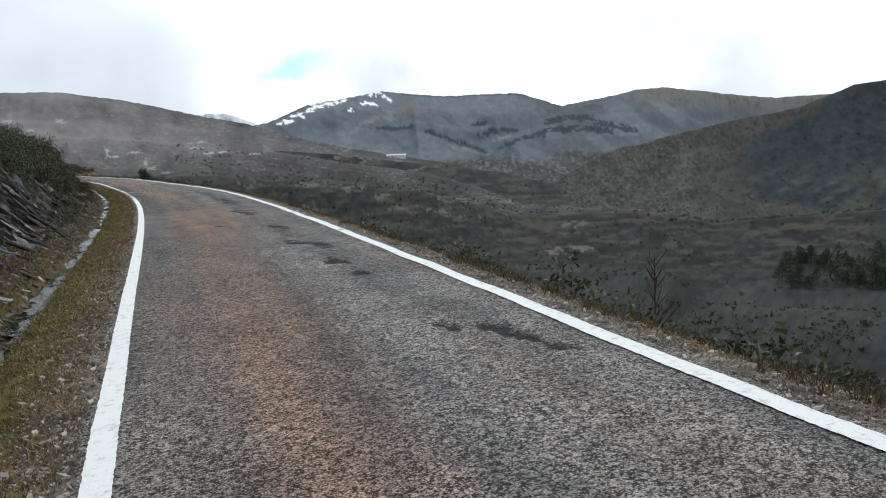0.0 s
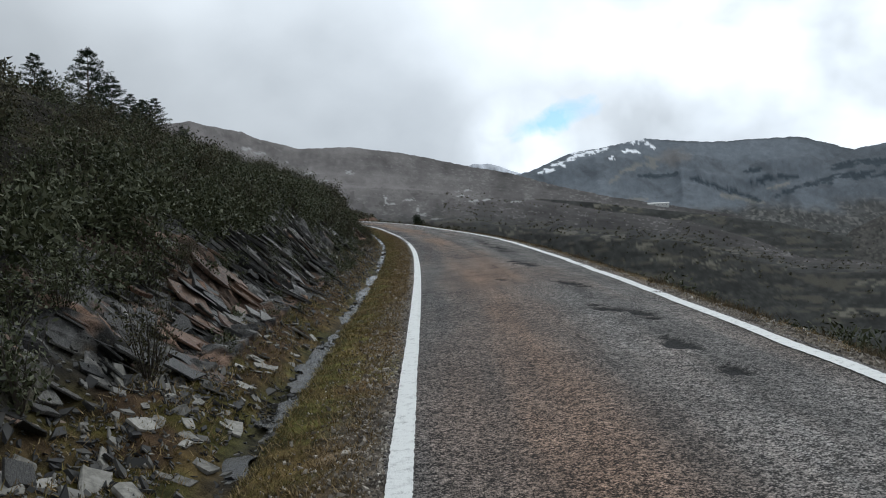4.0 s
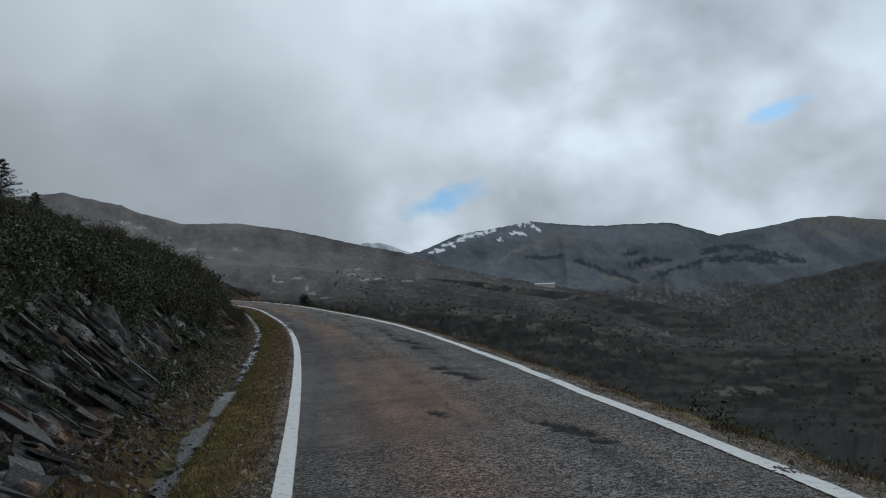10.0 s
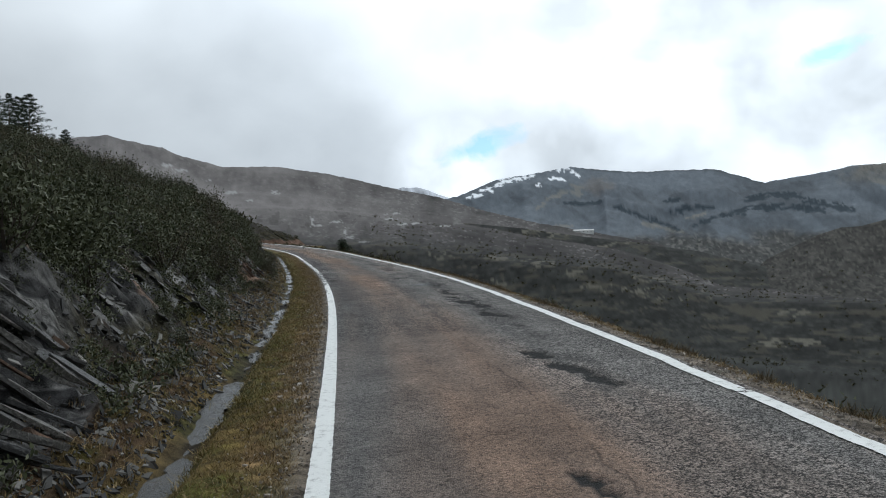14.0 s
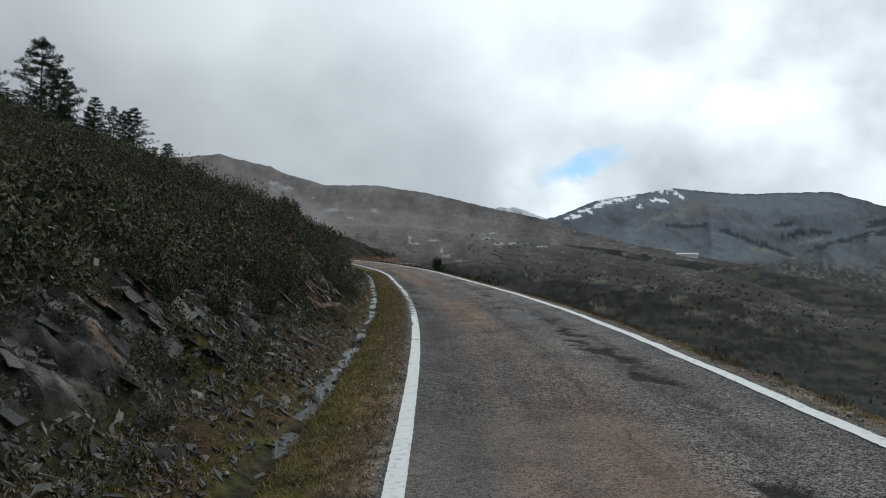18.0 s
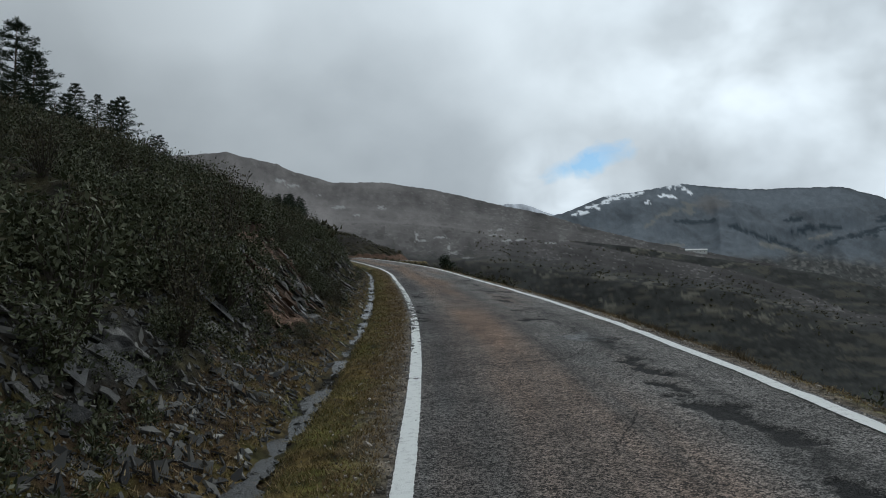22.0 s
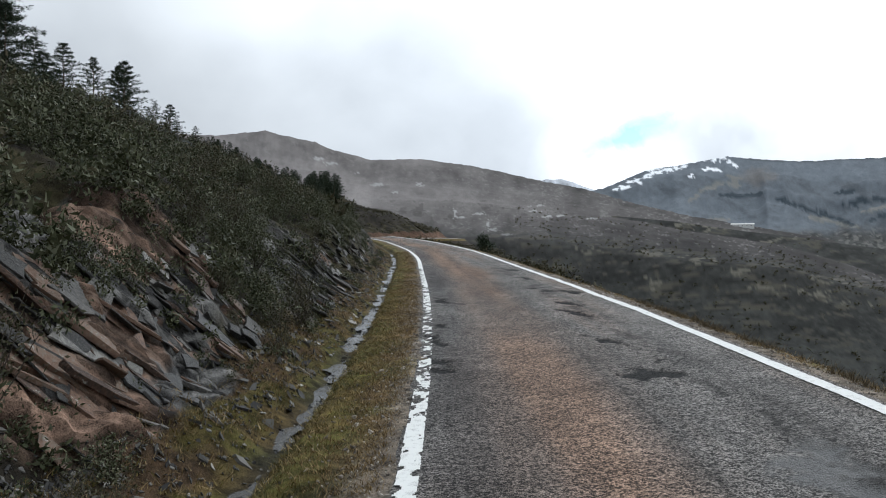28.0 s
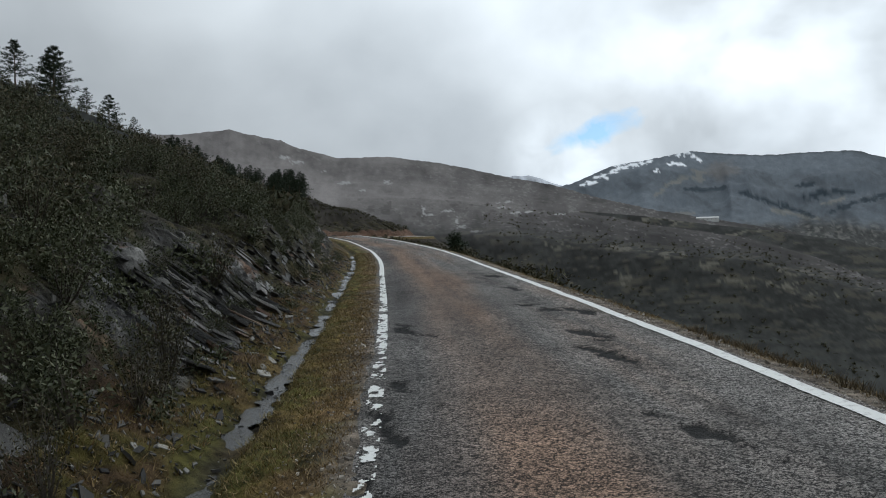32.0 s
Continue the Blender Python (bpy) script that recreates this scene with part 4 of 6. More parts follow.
def raw_mesh(name, verts, faces, mat, smooth_shade=False):
    me = bpy.data.meshes.new(name)
    me.from_pydata([tuple(v) for v in verts], [], [tuple(f) for f in faces])
    me.materials.append(mat)
    if smooth_shade:
        me.polygons.foreach_set("use_smooth", [True] * len(me.polygons))
    me.update()
    return me


def island_material(name, tones, rough=0.8, spec=0.15, per_object=False, noise_scale=0.0, bump=0.0, lichen=0.0):
    """Colours picked piece by piece from a row of tones."""
    m = bpy.data.materials.new(name)
    m.use_nodes = True
    t = m.node_tree
    L = t.links.new
    b = t.nodes["Principled BSDF"]
    b.inputs["Roughness"].default_value, b.inputs["Specular IOR Level"].default_value = rough, spec
    ramp = t.nodes.new("ShaderNodeValToRGB")
    e = ramp.color_ramp.elements
    while len(e) < len(tones):
        e.new(0.5)
    for k, c in enumerate(tones):
        e[k].position, e[k].color = k / (len(tones) - 1), (*c, 1)
    info = t.nodes.new("ShaderNodeObjectInfo" if per_object else "ShaderNodeNewGeometry")
    value = info.outputs["Random"] if per_object else info.outputs["Random Per Island"]
    colour = ramp.outputs[0]
    if noise_scale:
        co = t.nodes.new("ShaderNodeTexCoord")
        n = node(t, "ShaderNodeTexNoise", Scale=noise_scale, Detail=6.0, Roughness=0.65)
        L(co.outputs["Object"], n.inputs["Vector"])
        k = t.nodes.new("ShaderNodeMath")
        k.operation = "MULTIPLY_ADD"
        k.inputs[1].default_value = 1.9
        L(n.outputs[0], k.inputs[0])
        half_ = t.nodes.new("ShaderNodeMath")
        half_.operation = "MULTIPLY_ADD"
        half_.inputs[1].default_value, half_.inputs[2].default_value = 0.75, -0.84
        L(value, half_.inputs[0])
        L(half_.outputs[0], k.inputs[2])
        value = k.outputs[0]
        if bump:
            bp = node(t, "ShaderNodeBump", Strength=bump, Distance=0.02)
            L(n.outputs[0], bp.inputs["Height"])
            L(bp.outputs[0], b.inputs["Normal"])
    L(value, ramp.inputs[0])
    if lichen:
        crust = node(t, "ShaderNodeTexNoise", Scale=11.0, Detail=4.0, Roughness=0.7)
        L(co.outputs["Object"], crust.inputs["Vector"])
        cover = node(t, "ShaderNodeMapRange")
        for k, v in zip((1, 2, 3, 4), (lichen, lichen + 0.05, 0.0, 0.85)):
            cover.inputs[k].default_value = v
        L(crust.outputs[0], cover.inputs[0])
        grown = t.nodes.new("ShaderNodeMix")
        grown.data_type = "RGBA"
        grown.inputs[7].default_value = (0.33, 0.33, 0.29, 1)
        L(cover.outputs[0], grown.inputs[0])
        L(colour, grown.inputs[6])
        colour = grown.outputs[2]
    L(colour, b.inputs["Base Color"])
    return m


M_LEAF = island_material("shrub_leaves", [(0.024, 0.03, 0.014), (0.046, 0.053, 0.025), (0.074, 0.08, 0.04), (0.098, 0.102, 0.058), (0.14, 0.145, 0.095)], 0.6)
M_HEATH = island_material("heather_leaves", [(0.027, 0.027, 0.017), (0.05, 0.048, 0.028), (0.07, 0.07, 0.035), (0.09, 0.078, 0.046), (0.115, 0.1, 0.068)], 0.75)
M_TWIG = material("twig_bark", (0.035, 0.028, 0.022), (0.09, 0.075, 0.06), 6.0, 0.9, 0.3, 60.0)
M_NEEDLE = island_material("pine_needles", [(0.016, 0.026, 0.014), (0.028, 0.042, 0.022), (0.05, 0.062, 0.034)], 0.7)
M_BARK = material("pine_bark", (0.05, 0.035, 0.025), (0.12, 0.08, 0.055), 5.0, 0.95, 0.6, 40.0)
M_SLATE = island_material("grey_slate", [(0.013, 0.013, 0.014), (0.027, 0.026, 0.025), (0.048, 0.045, 0.041), (0.082, 0.076, 0.066), (0.2, 0.19, 0.17)], 0.5, 0.45, True, 19.0, 1.0, lichen=0.66)
M_RUST = island_material("rust_stained_slate", [(0.04, 0.031, 0.026), (0.095, 0.06, 0.044), (0.17, 0.1, 0.066), (0.17, 0.135, 0.105)], 0.7, 0.35, True, 19.0, 1.0, lichen=0.62)
M_CHIP = island_material("slate_chips", [(0.012, 0.011, 0.011), (0.022, 0.021, 0.02), (0.04, 0.038, 0.034), (0.075, 0.07, 0.062), (0.2, 0.19, 0.17)], 0.7, 0.4)
M_GRIT = island_material("road_grit", [(0.09, 0.08, 0.07), (0.19, 0.165, 0.14), (0.3, 0.265, 0.22), (0.48, 0.44, 0.38)], 0.85)
M_STRAW = island_material("dead_grass", [(0.05, 0.04, 0.025), (0.1, 0.075, 0.045), (0.17, 0.135, 0.085)], 0.85)
M_STONE = island_material("weathered_stone", [(0.10, 0.095, 0.085), (0.17, 0.16, 0.14), (0.26, 0.245, 0.215), (0.34, 0.325, 0.29)], 0.75, 0.3, True, 6.0, 0.5)
M_GRASS = island_material("verge_grass", [(0.075, 0.066, 0.018), (0.13, 0.108, 0.034), (0.19, 0.145, 0.055), (0.29, 0.22, 0.11)], 0.8)
M_DRY_GRASS = island_material("dry_verge_grass", [(0.08, 0.055, 0.024), (0.15, 0.1, 0.043), (0.23, 0.16, 0.075), (0.34, 0.26, 0.15)], 0.85)
M_WATER = bpy.data.materials.new("ditch_water")
M_WATER.use_nodes = True
wt = M_WATER.node_tree
wb = wt.nodes["Principled BSDF"]
wb.inputs["Base Color"].default_value, wb.inputs["Roughness"].default_value = (0.085, 0.084, 0.082, 1), 0.06
wb.inputs["IOR"].default_value = 1.33
wn = node(wt, "ShaderNodeTexNoise", Scale=24.0, Detail=5.0, Roughness=0.75)
wc = wt.nodes.new("ShaderNodeTexCoord")
wt.links.new(wc.outputs["Object"], wn.inputs["Vector"])
wbp = node(wt, "ShaderNodeBump", Strength=0.5, Distance=0.03)
wt.links.new(wn.outputs[0], wbp.inputs["Height"])
wt.links.new(wbp.outputs[0], wb.inputs["Normal"])


# ---- ditch water ----
def ditch_water():
    s = np.arange(-6, 78, 0.07)
    mid = -half(s) - 1.2 + wave(s, (0.05, 0.8, 0.0), (0.035, 2.3, 1.0)) + 0.05 * noise_grid(s, s * 0, 0.5, 93, 3)
    wide = 0.15 + wave(s, (0.03, 0.55, 1.0), (0.025, 1.7, 0.2)) + np.interp(s, [14, 19, 30, 60], [-0.01, 0.06, 0.045, 0.01])
    o = np.linspace(-1, 1, 7)
    ragged = 0.13 * noise_grid(np.repeat(s[:, None], 7, 1), np.repeat(np.sign(o)[None], len(s), 0) * 3.0, 0.3, 92, 4) * np.abs(o)
    u = mid[:, None] + np.clip(wide[:, None] + ragged, 0.03, 0.32) * o
    ss = np.repeat(s[:, None], 7, 1).ravel()
    x, y, z = at(ss, u.ravel())
    z = z + cross(ss) * -half(ss) - 0.193 + 0.03 * noise_grid(ss, ss * 0, 0.6, 91, 3)
    ob = mesh_object("ditch_water", np.c_[x, y, z], grid_faces(len(s), 7), M_WATER)
    return tagged(ob, "thin trickle of water in the roadside ditch", "water", kind="structure")


ditch_water()


# ---- shrubs ----
def shrub_arrays(rng, height, wide, stems, leaves, leaf, thick=0.012, sides=4):
    """Verts and quads of the stems, and of the leaves, of one bush that stands on the origin."""
    sv, sf, paths = [], [], []
    for k in range(stems):
        a = rng.uniform(0, 2 * np.pi)
        lean = rng.uniform(0.15, 1.0) * wide * 0.5
        h = height * rng.uniform(0.6, 1.05) * (1 - 0.25 * lean / wide)
        t = np.linspace(0, 1, 5)
        wob = rng.normal(0, 0.04, (5, 2)) * t[:, None] * wide
        p = np.c_[np.cos(a) * lean * t**0.8 + wob[:, 0], np.sin(a) * lean * t**0.8 + wob[:, 1], h * t]
        paths.append(p)
        for i in range(5):
            r = thick * (1 - 0.8 * t[i])
            for j in range(3):
                sv.append((p[i, 0] + r * np.cos(j * 2.09), p[i, 1] + r * np.sin(j * 2.09), p[i, 2]))
        b = k * 15
        for i in range(4):
            for j in range(3):
                sf.append((b + i * 3 + j, b + i * 3 + (j + 1) % 3, b + i * 3 + 3 + (j + 1) % 3, b + i * 3 + 3 + j))
    paths = np.array(paths)
    which = rng.integers(0, stems, leaves)
    t = rng.beta(2.2, 1.2, leaves) * 4
    i = np.minimum(t.astype(int), 3)
    f = (t - i)[:, None]
    c = paths[which, i] * (1 - f) + paths[which, i + 1] * f
    c = c + rng.normal(0, 1, (leaves, 3)) * np.array([0.085, 0.085, 0.06]) * wide
    c[:, 2] = np.maximum(c[:, 2], 0.03)
    d = rng.normal(0, 1, (leaves, 3)) + np.array([0, 0, 0.5]) + 0.6 * c / (wide + 1e-6) * np.array([1, 1, 0.2])
    d /= np.linalg.norm(d, axis=1)[:, None]
    e = np.cross(d, rng.normal(0, 1, (leaves, 3)))
    e /= np.linalg.norm(e, axis=1)[:, None]
    ln = leaf * rng.uniform(0.6, 1.3, (leaves, 1))
    w = ln * 0.2
    if sides == 3:
        lv = np.stack([c + e * w * 1.25, c + d * ln, c - e * w * 1.25], 1).reshape(-1, 3)
    else:
        lv = np.stack([c, c + d * ln * 0.5 + e * w, c + d * ln, c + d * ln * 0.5 - e * w], 1).reshape(-1, 3)
    lf = np.arange(leaves * sides).reshape(-1, sides)
    return np.array(sv), np.array(sf), lv, lf


def scatter_left(rng, n, s0, s1, v0, v1):
    s = rng.uniform(s0, s1, n)
    v = rng.uniform(v0, v1, n)
    return s, -half(s) - v


def on_bare_rock(s, v):
    return ((s > 10.3) & (s < 14.4) | (s > 35.9) & (s < 39.6)) & (v > 0) & (v < 2.8)


def near_shrubs():
    rng = np.random.default_rng(11)
    kinds = []
    for k in range(8):
        grey = k % 2 == 0
        sv, sf, lv, lf = shrub_arrays(rng, rng.uniform(0.9, 1.25), rng.uniform(0.9, 1.25), 18, 900 if grey else 1000, 0.07 if grey else 0.052)
        kinds.append((raw_mesh("woody_base", sv, sf, M_TWIG), raw_mesh("foliage", lv, lf, M_LEAF if grey else M_HEATH), grey))
    base = []
    for stem, leafy, grey in kinds:
        ob = new("rockrose_shrub" if grey else "heather_bush")
        tagged(ob, "dense grey-green evergreen shrub rooted on the stony bank" if grey else "dark brownish heather bush growing on the roadside slope", "shrub", "shrubs along the road")
        part("woody_base", stem, ob)
        part("foliage", leafy, ob)
        base.append(ob)
    places = []
    s, u = scatter_left(rng, 1000, 1, 76, 2.9, 9.0)
    for a, b in zip(s, u):
        v = -b - half(a)
        bare = np.sin(a * 0.33 + 1.0) * 0.4 + np.sin(a * 0.9 + 2) * 0.3
        if v < 3.9 + 0.5 * bare and rng.random() < 0.75:
            continue
        places.append((a, b, rng.uniform(0.55, 0.9) * (1.12 if a > 20 else 0.9) if v > 4 else rng.uniform(0.4, 0.85)))
    for _ in range(34):
        a = rng.uniform(4, 60)
        places.append((a, -half(a) - rng.uniform(1.7, 3.0), rng.uniform(0.28, 0.5)))
    for _ in range(110):
        a = rng.uniform(1, 20)
        places.append((a, half(a) + rng.uniform(1.6, 5.0), rng.uniform(0.5, 0.9)))
    for _ in range(40):
        a = rng.uniform(3, 13)
        places.insert(0, (a, -half(a) - rng.uniform(2.55, 3.6), rng.uniform(0.5, 0.8)))
    for a, v, k in ((21.5, 3.1, 1.0), (23.4, 3.0, 0.9), (27.2, 2.9, 1.15), (28.6, 2.7, 1.0), (29.8, 3.1, 1.25), (31.2, 2.6, 0.9), (32.4, 3.0, 1.2), (33.6, 2.7, 1.0), (34.5, 3.2, 1.2),
                    (40.6, 2.3, 0.85), (41.4, 2.9, 1.1), (36.2, 3.4, 1.2), (44.0, 2.2, 0.7), (34.6, 2.2, 0.8), (35.2, 2.6, 0.7), (34.9, 1.75, 0.5), (35.5, 1.9, 0.45), (40.1, 3.2, 1.15), (41.0, 2.2, 0.8), (42.2, 2.8, 1.0), (38.4, 1.85, 0.5), (41.9, 2.0, 0.6), (39.9, 1.9, 0.6), (42.9, 3.4, 1.0), (43.6, 3.0, 0.8), (13.0, 2.0, 0.55), (9.2, 2.2, 0.7), (7.6, 2.4, 0.7), (17.5, 3.3, 1.1), (47.5, 2.7, 0.9)):
        places.insert(0, (a, -half(a) - v, k))
    for a in np.arange(40.2, 44.3, 0.45):
        for v in (2.0, 2.6, 3.2, 3.8):
            places.insert(0, (a + rng.uniform(-0.2, 0.2), -half(a) - v - rng.uniform(-0.2, 0.2), rng.uniform(0.5, 0.8)))
    kept = []
    for a, b, k in places:
        if on_bare_rock(a, -b - half(a)):
            continue
        if all((a - c) ** 2 + (b - d) ** 2 > (0.42 * (k + e)) ** 2 for c, d, e in kept):
            kept.append((a, b, k))
    first, rest = kept[:76], kept[76:]
    rng.shuffle(rest)
    kept = first + [tuple(p) for p in rest][:218]
    rng2 = np.random.default_rng(12)
    used = set()
    for a, b, k in kept:
        x, y, z = roadside_height(np.array([a]), np.array([b]))
        n = int(rng2.integers(0, 8))
        m = Matrix.Translation((x[0], y[0], z[0] - 0.06 * k)) @ Matrix.Rotation(rng2.uniform(0, 6.28), 4, "Z") @ Matrix.Rotation(rng2.uniform(-0.15, 0.15), 4, "X") @ Matrix.Diagonal((k, k, k * rng2.uniform(0.8, 1.15), 1))
        if n in used:
            ob = copy_thing(base[n], Matrix.Identity(4))
        else:
            ob = base[n]
            used.add(n)
        ob.matrix_basis = m


near_shrubs()


def tall_shoots():
    """Spindly shoots that stand up out of the scrub."""
    rng = np.random.default_rng(13)
    kinds = []
    for _ in range(3):
        sv, sf, lv, lf = shrub_arrays(rng, 2.0, 0.55, 5, 190, 0.075, 0.01)
        ob = tagged(new("tall_shoot"), "thin leafy shoots standing above the scrub of the bank", "shrub", "shoots above the scrub")
        part("woody_base", raw_mesh("woody_base", sv, sf, M_TWIG), ob)
        part("foliage", raw_mesh("foliage", lv, lf, M_LEAF), ob)
        kinds.append(ob)
    for n in range(16):
        s = rng.uniform(14, 62)
        x, y, z = roadside_height(np.array([s]), np.array([-half(s) - rng.uniform(6.5, 10.5)]))
        k = rng.uniform(0.75, 1.15)
        ob = kinds[n] if n < 3 else copy_thing(kinds[n % 3], Matrix.Identity(4))
        ob.matrix_basis = Matrix.Translation((x[0], y[0], z[0] - 0.1)) @ Matrix.Rotation(rng.uniform(0, 6.28), 4, "Z") @ Matrix.Diagonal((k, k, k, 1))


tall_shoots()


def joined(name, pieces, mat, label, category, place, rng, tilt=0.0, spread=2 * np.pi):
    """Many copies of some pieces in one mesh: place is x, y, z, size for each."""
    vs, fs, base = [], [], 0
    n = len(place)
    pick = rng.integers(0, len(pieces), n)
    turn = rng.uniform(0, spread, n) - (0 if spread > 6 else spread / 2 + 0.9)
    for k, (v, f) in enumerate(pieces):
        w = np.flatnonzero(pick == k)
        if not len(w):
            continue
        c, s = np.cos(turn[w])[:, None], np.sin(turn[w])[:, None]
        size = place[w, 3][:, None]
        x = (v[None, :, 0] * c - v[None, :, 1] * s) * size
        y = (v[None, :, 0] * s + v[None, :, 1] * c) * size + place[w, 1][:, None]
        z = v[None, :, 2] * size
        x, z = x * math.cos(tilt) + z * math.sin(tilt), z * math.cos(tilt) - x * math.sin(tilt)
        x, z = x + place[w, 0][:, None], z + place[w, 2][:, None]
        vs.append(np.stack([x, y, z], -1).reshape(-1, 3))
        fs.append((f[None] + (np.arange(len(w)) * len(v))[:, None, None]).reshape(-1, f.shape[1]) + base)
        base += len(w) * len(v)
    ob = mesh_object(name, np.concatenate(vs), np.concatenate(fs), mat, None, False)
    return tagged(ob, label, category, kind="stuff")


def heath():
    rng = np.random.default_rng(21)
    mid = [shrub_arrays(rng, rng.uniform(0.8, 1.2), rng.uniform(1.0, 1.4), 6, 100, 0.18, sides=3)[2:] for _ in range(6)]
    low = [shrub_arrays(rng, rng.uniform(0.8, 1.1), rng.uniform(1.2, 1.6), 6, 64, 0.25, sides=3)[2:] for _ in range(5)]
    s1, u1 = scatter_left(rng, 3300, -4, 95, 4.0, 34)
    s0, u0 = scatter_left(rng, 700, 38, 85, 3.6, 13)
    s1, u1 = np.r_[s1, s0], np.r_[u1, u0]
    keep = noise_grid(s1, u1, 6.0, 41, 3) > -0.75
    s1, u1 = s1[keep], u1[keep]
    s2 = rng.uniform(-4, 95, 1500)
    u2 = half(s2) + 2.2 + 16 * rng.random(1500) ** 1.6
    s, u = np.r_[s1, s2], np.r_[u1, u2]
    x, y, z = at(s, u)
    g = ground_height(x, y)[0]
    near = np.abs(u) < 12
    g[near] = roadside_height(s[near], u[near])[2]
    size = rng.uniform(0.45, 1.0, len(s)) * np.where(u > 0, np.clip(0.1 + 0.13 * (u - half(s)), 0.25, 1.0), 1.0)
    place = np.c_[x, y, g - 0.1, size]
    close = (u < 0) & (-u - half(s) < 13) & (s < 75)
    finer = [shrub_arrays(rng, rng.uniform(0.8, 1.2), rng.uniform(1.0, 1.4), 9, 400, 0.075, sides=3)[2:] for _ in range(6)]
    half_ = rng.random(len(place)) < 0.5
    joined("hillside_heather", finer, M_HEATH, "dense dark heather on the slope above the cutting", "heath", place[close & half_], rng)
    joined("hillside_scrub", finer, M_LEAF, "dense grey-green scrub on the slope above the cutting", "scrub", place[close & ~half_], rng)
    place = place[~close]
    n = len(place) // 2
    order = rng.permutation(len(place))
    joined("heath", mid, M_HEATH, "dense dark heather covering the slopes beside the road", "heath", place[order[:n]], rng)
    joined("scrub", mid, M_LEAF, "dense grey-green evergreen scrub on the slopes beside the road", "scrub", place[order[n:]], rng)
    fine = [shrub_arrays(rng, rng.uniform(0.7, 1.0), rng.uniform(0.9, 1.3), 9, 260, 0.085, sides=3)[2:] for _ in range(5)]
    s6, u6 = scatter_left(rng, 680, 1, 78, 2.7, 5.2)
    keep = noise_grid(s6, u6, 3.0, 43, 3) + 0.7 * (-u6 - half(s6) - 3.6) > -0.1
    s6, u6 = s6[keep], u6[keep]
    s7 = np.r_[rng.uniform(-1, 22, 420), rng.uniform(20, 55, 120)]
    u7 = half(s7) + 1.35 + 5.5 * rng.random(540)
    s8, u8 = scatter_left(rng, 330, 13, 50, 2.3, 3.5)
    s8[:70] = rng.uniform(40.0, 43.3, 70)
    s7, u7 = np.r_[s7, s8], np.r_[u7, u8]
    low_ = np.r_[np.full(len(s6), 1.0), np.full(420, 1.25), np.full(120, 0.9), np.full(330, 0.5)]
    s6, u6 = np.r_[s6, s7], np.r_[u6, u7]
    open_ = ~on_bare_rock(s6, -u6 - half(s6))
    s6, u6, low_ = s6[open_], u6[open_], low_[open_]
    x, y, z = roadside_height(s6, u6)
    joined("bank_scrub", fine, M_LEAF, "low evergreen scrub hanging over the cutting", "scrub", np.c_[x, y, z - 0.08, rng.uniform(0.35, 0.95, len(s6)) * low_], rng)
    sparse = [shrub_arrays(rng, rng.uniform(0.7, 1.0), rng.uniform(1.0, 1.4), 9, 170, 0.1, sides=3)[2:] for _ in range(5)]
    sc = rng.uniform(-3, 26, 1100)
    uc = half(sc) + 1.7 + 12 * rng.random(1100) ** 1.3
    x, y, z = roadside_height(sc, uc)
    brown = rng.random(1100) < 0.6
    place = np.c_[x, y, z - 0.08, rng.uniform(0.55, 1.25, 1100) * np.interp(uc - half(sc), [1.7, 4], [0.55, 1.0])]
    joined("valley_side_heather", sparse, M_HEATH, "dense brown heather on the slope just below the road", "heath", place[brown], rng)
    joined("valley_side_scrub", sparse, M_LEAF, "olive evergreen scrub on the slope just below the road", "scrub", place[~brown], rng)
    sb = rng.uniform(56, 125, 420)
    ub = half(sb) + 1.0 + 2.4 * rng.random(420)
    x, y, z = roadside_height(sb, ub)
    joined("edge_scrub", mid, M_HEATH, "low dark scrub along the valley edge of the bend", "scrub", np.c_[x, y, z - 0.06, rng.uniform(0.4, 0.85, 420)], rng)
    herb = [shrub_arrays(rng, rng.uniform(0.6, 1.0), rng.uniform(0.8, 1.2), 8, 110, 0.15)[2:] for _ in range(5)]
    s9, u9 = scatter_left(rng, 1300, 2, 76, 1.75, 3.6)
    keep = (noise_grid(s9, u9, 1.4, 47, 3) > 0.2) & ~(on_bare_rock(s9, -u9 - half(s9) + 0.2) & (rng.random(len(s9)) < 0.5))
    s9, u9 = s9[keep], u9[keep]
    x, y, z = roadside_height(s9, u9)
    joined("bank_herbs", herb, M_LEAF, "low grey-green herbs growing between the stones of the bank", "herbs", np.c_[x, y, z - 0.03, rng.uniform(0.15, 0.42, len(s9))], rng)
    sa, ua = scatter_left(rng, 230, 8, 37, 3.05, 4.1)
    x, y, z = roadside_height(sa, ua)
    joined("cutting_scrub", fine, M_LEAF, "evergreen scrub along the top of the cutting", "scrub", np.c_[x, y, z - 0.08, rng.uniform(0.5, 1.0, len(sa))], rng)
    s3, u3 = scatter_left(rng, 3200, 60, 330, 3.5, 75)
    s4 = rng.uniform(60, 330, 1500)
    u4 = half(s4) + 3.5 + 40 * rng.random(1500) ** 1.5
    s5, u5 = scatter_left(rng, 1600, -5, 110, 30, 75)
    s, u = np.r_[s3, s4, s5], np.r_[u3, u4, u5]
    x, y, z = at(s, u)
    g, sn, un = ground_height(x, y)[:3]
    ok = np.abs(un) > half(sn) + 2.2
    place = np.c_[x, y, g - 0.15, rng.uniform(0.6, 1.15, len(s))][ok]
    joined("far_heath", low, M_HEATH, "dark heather on the farther slopes", "heath", place, rng)


heath()


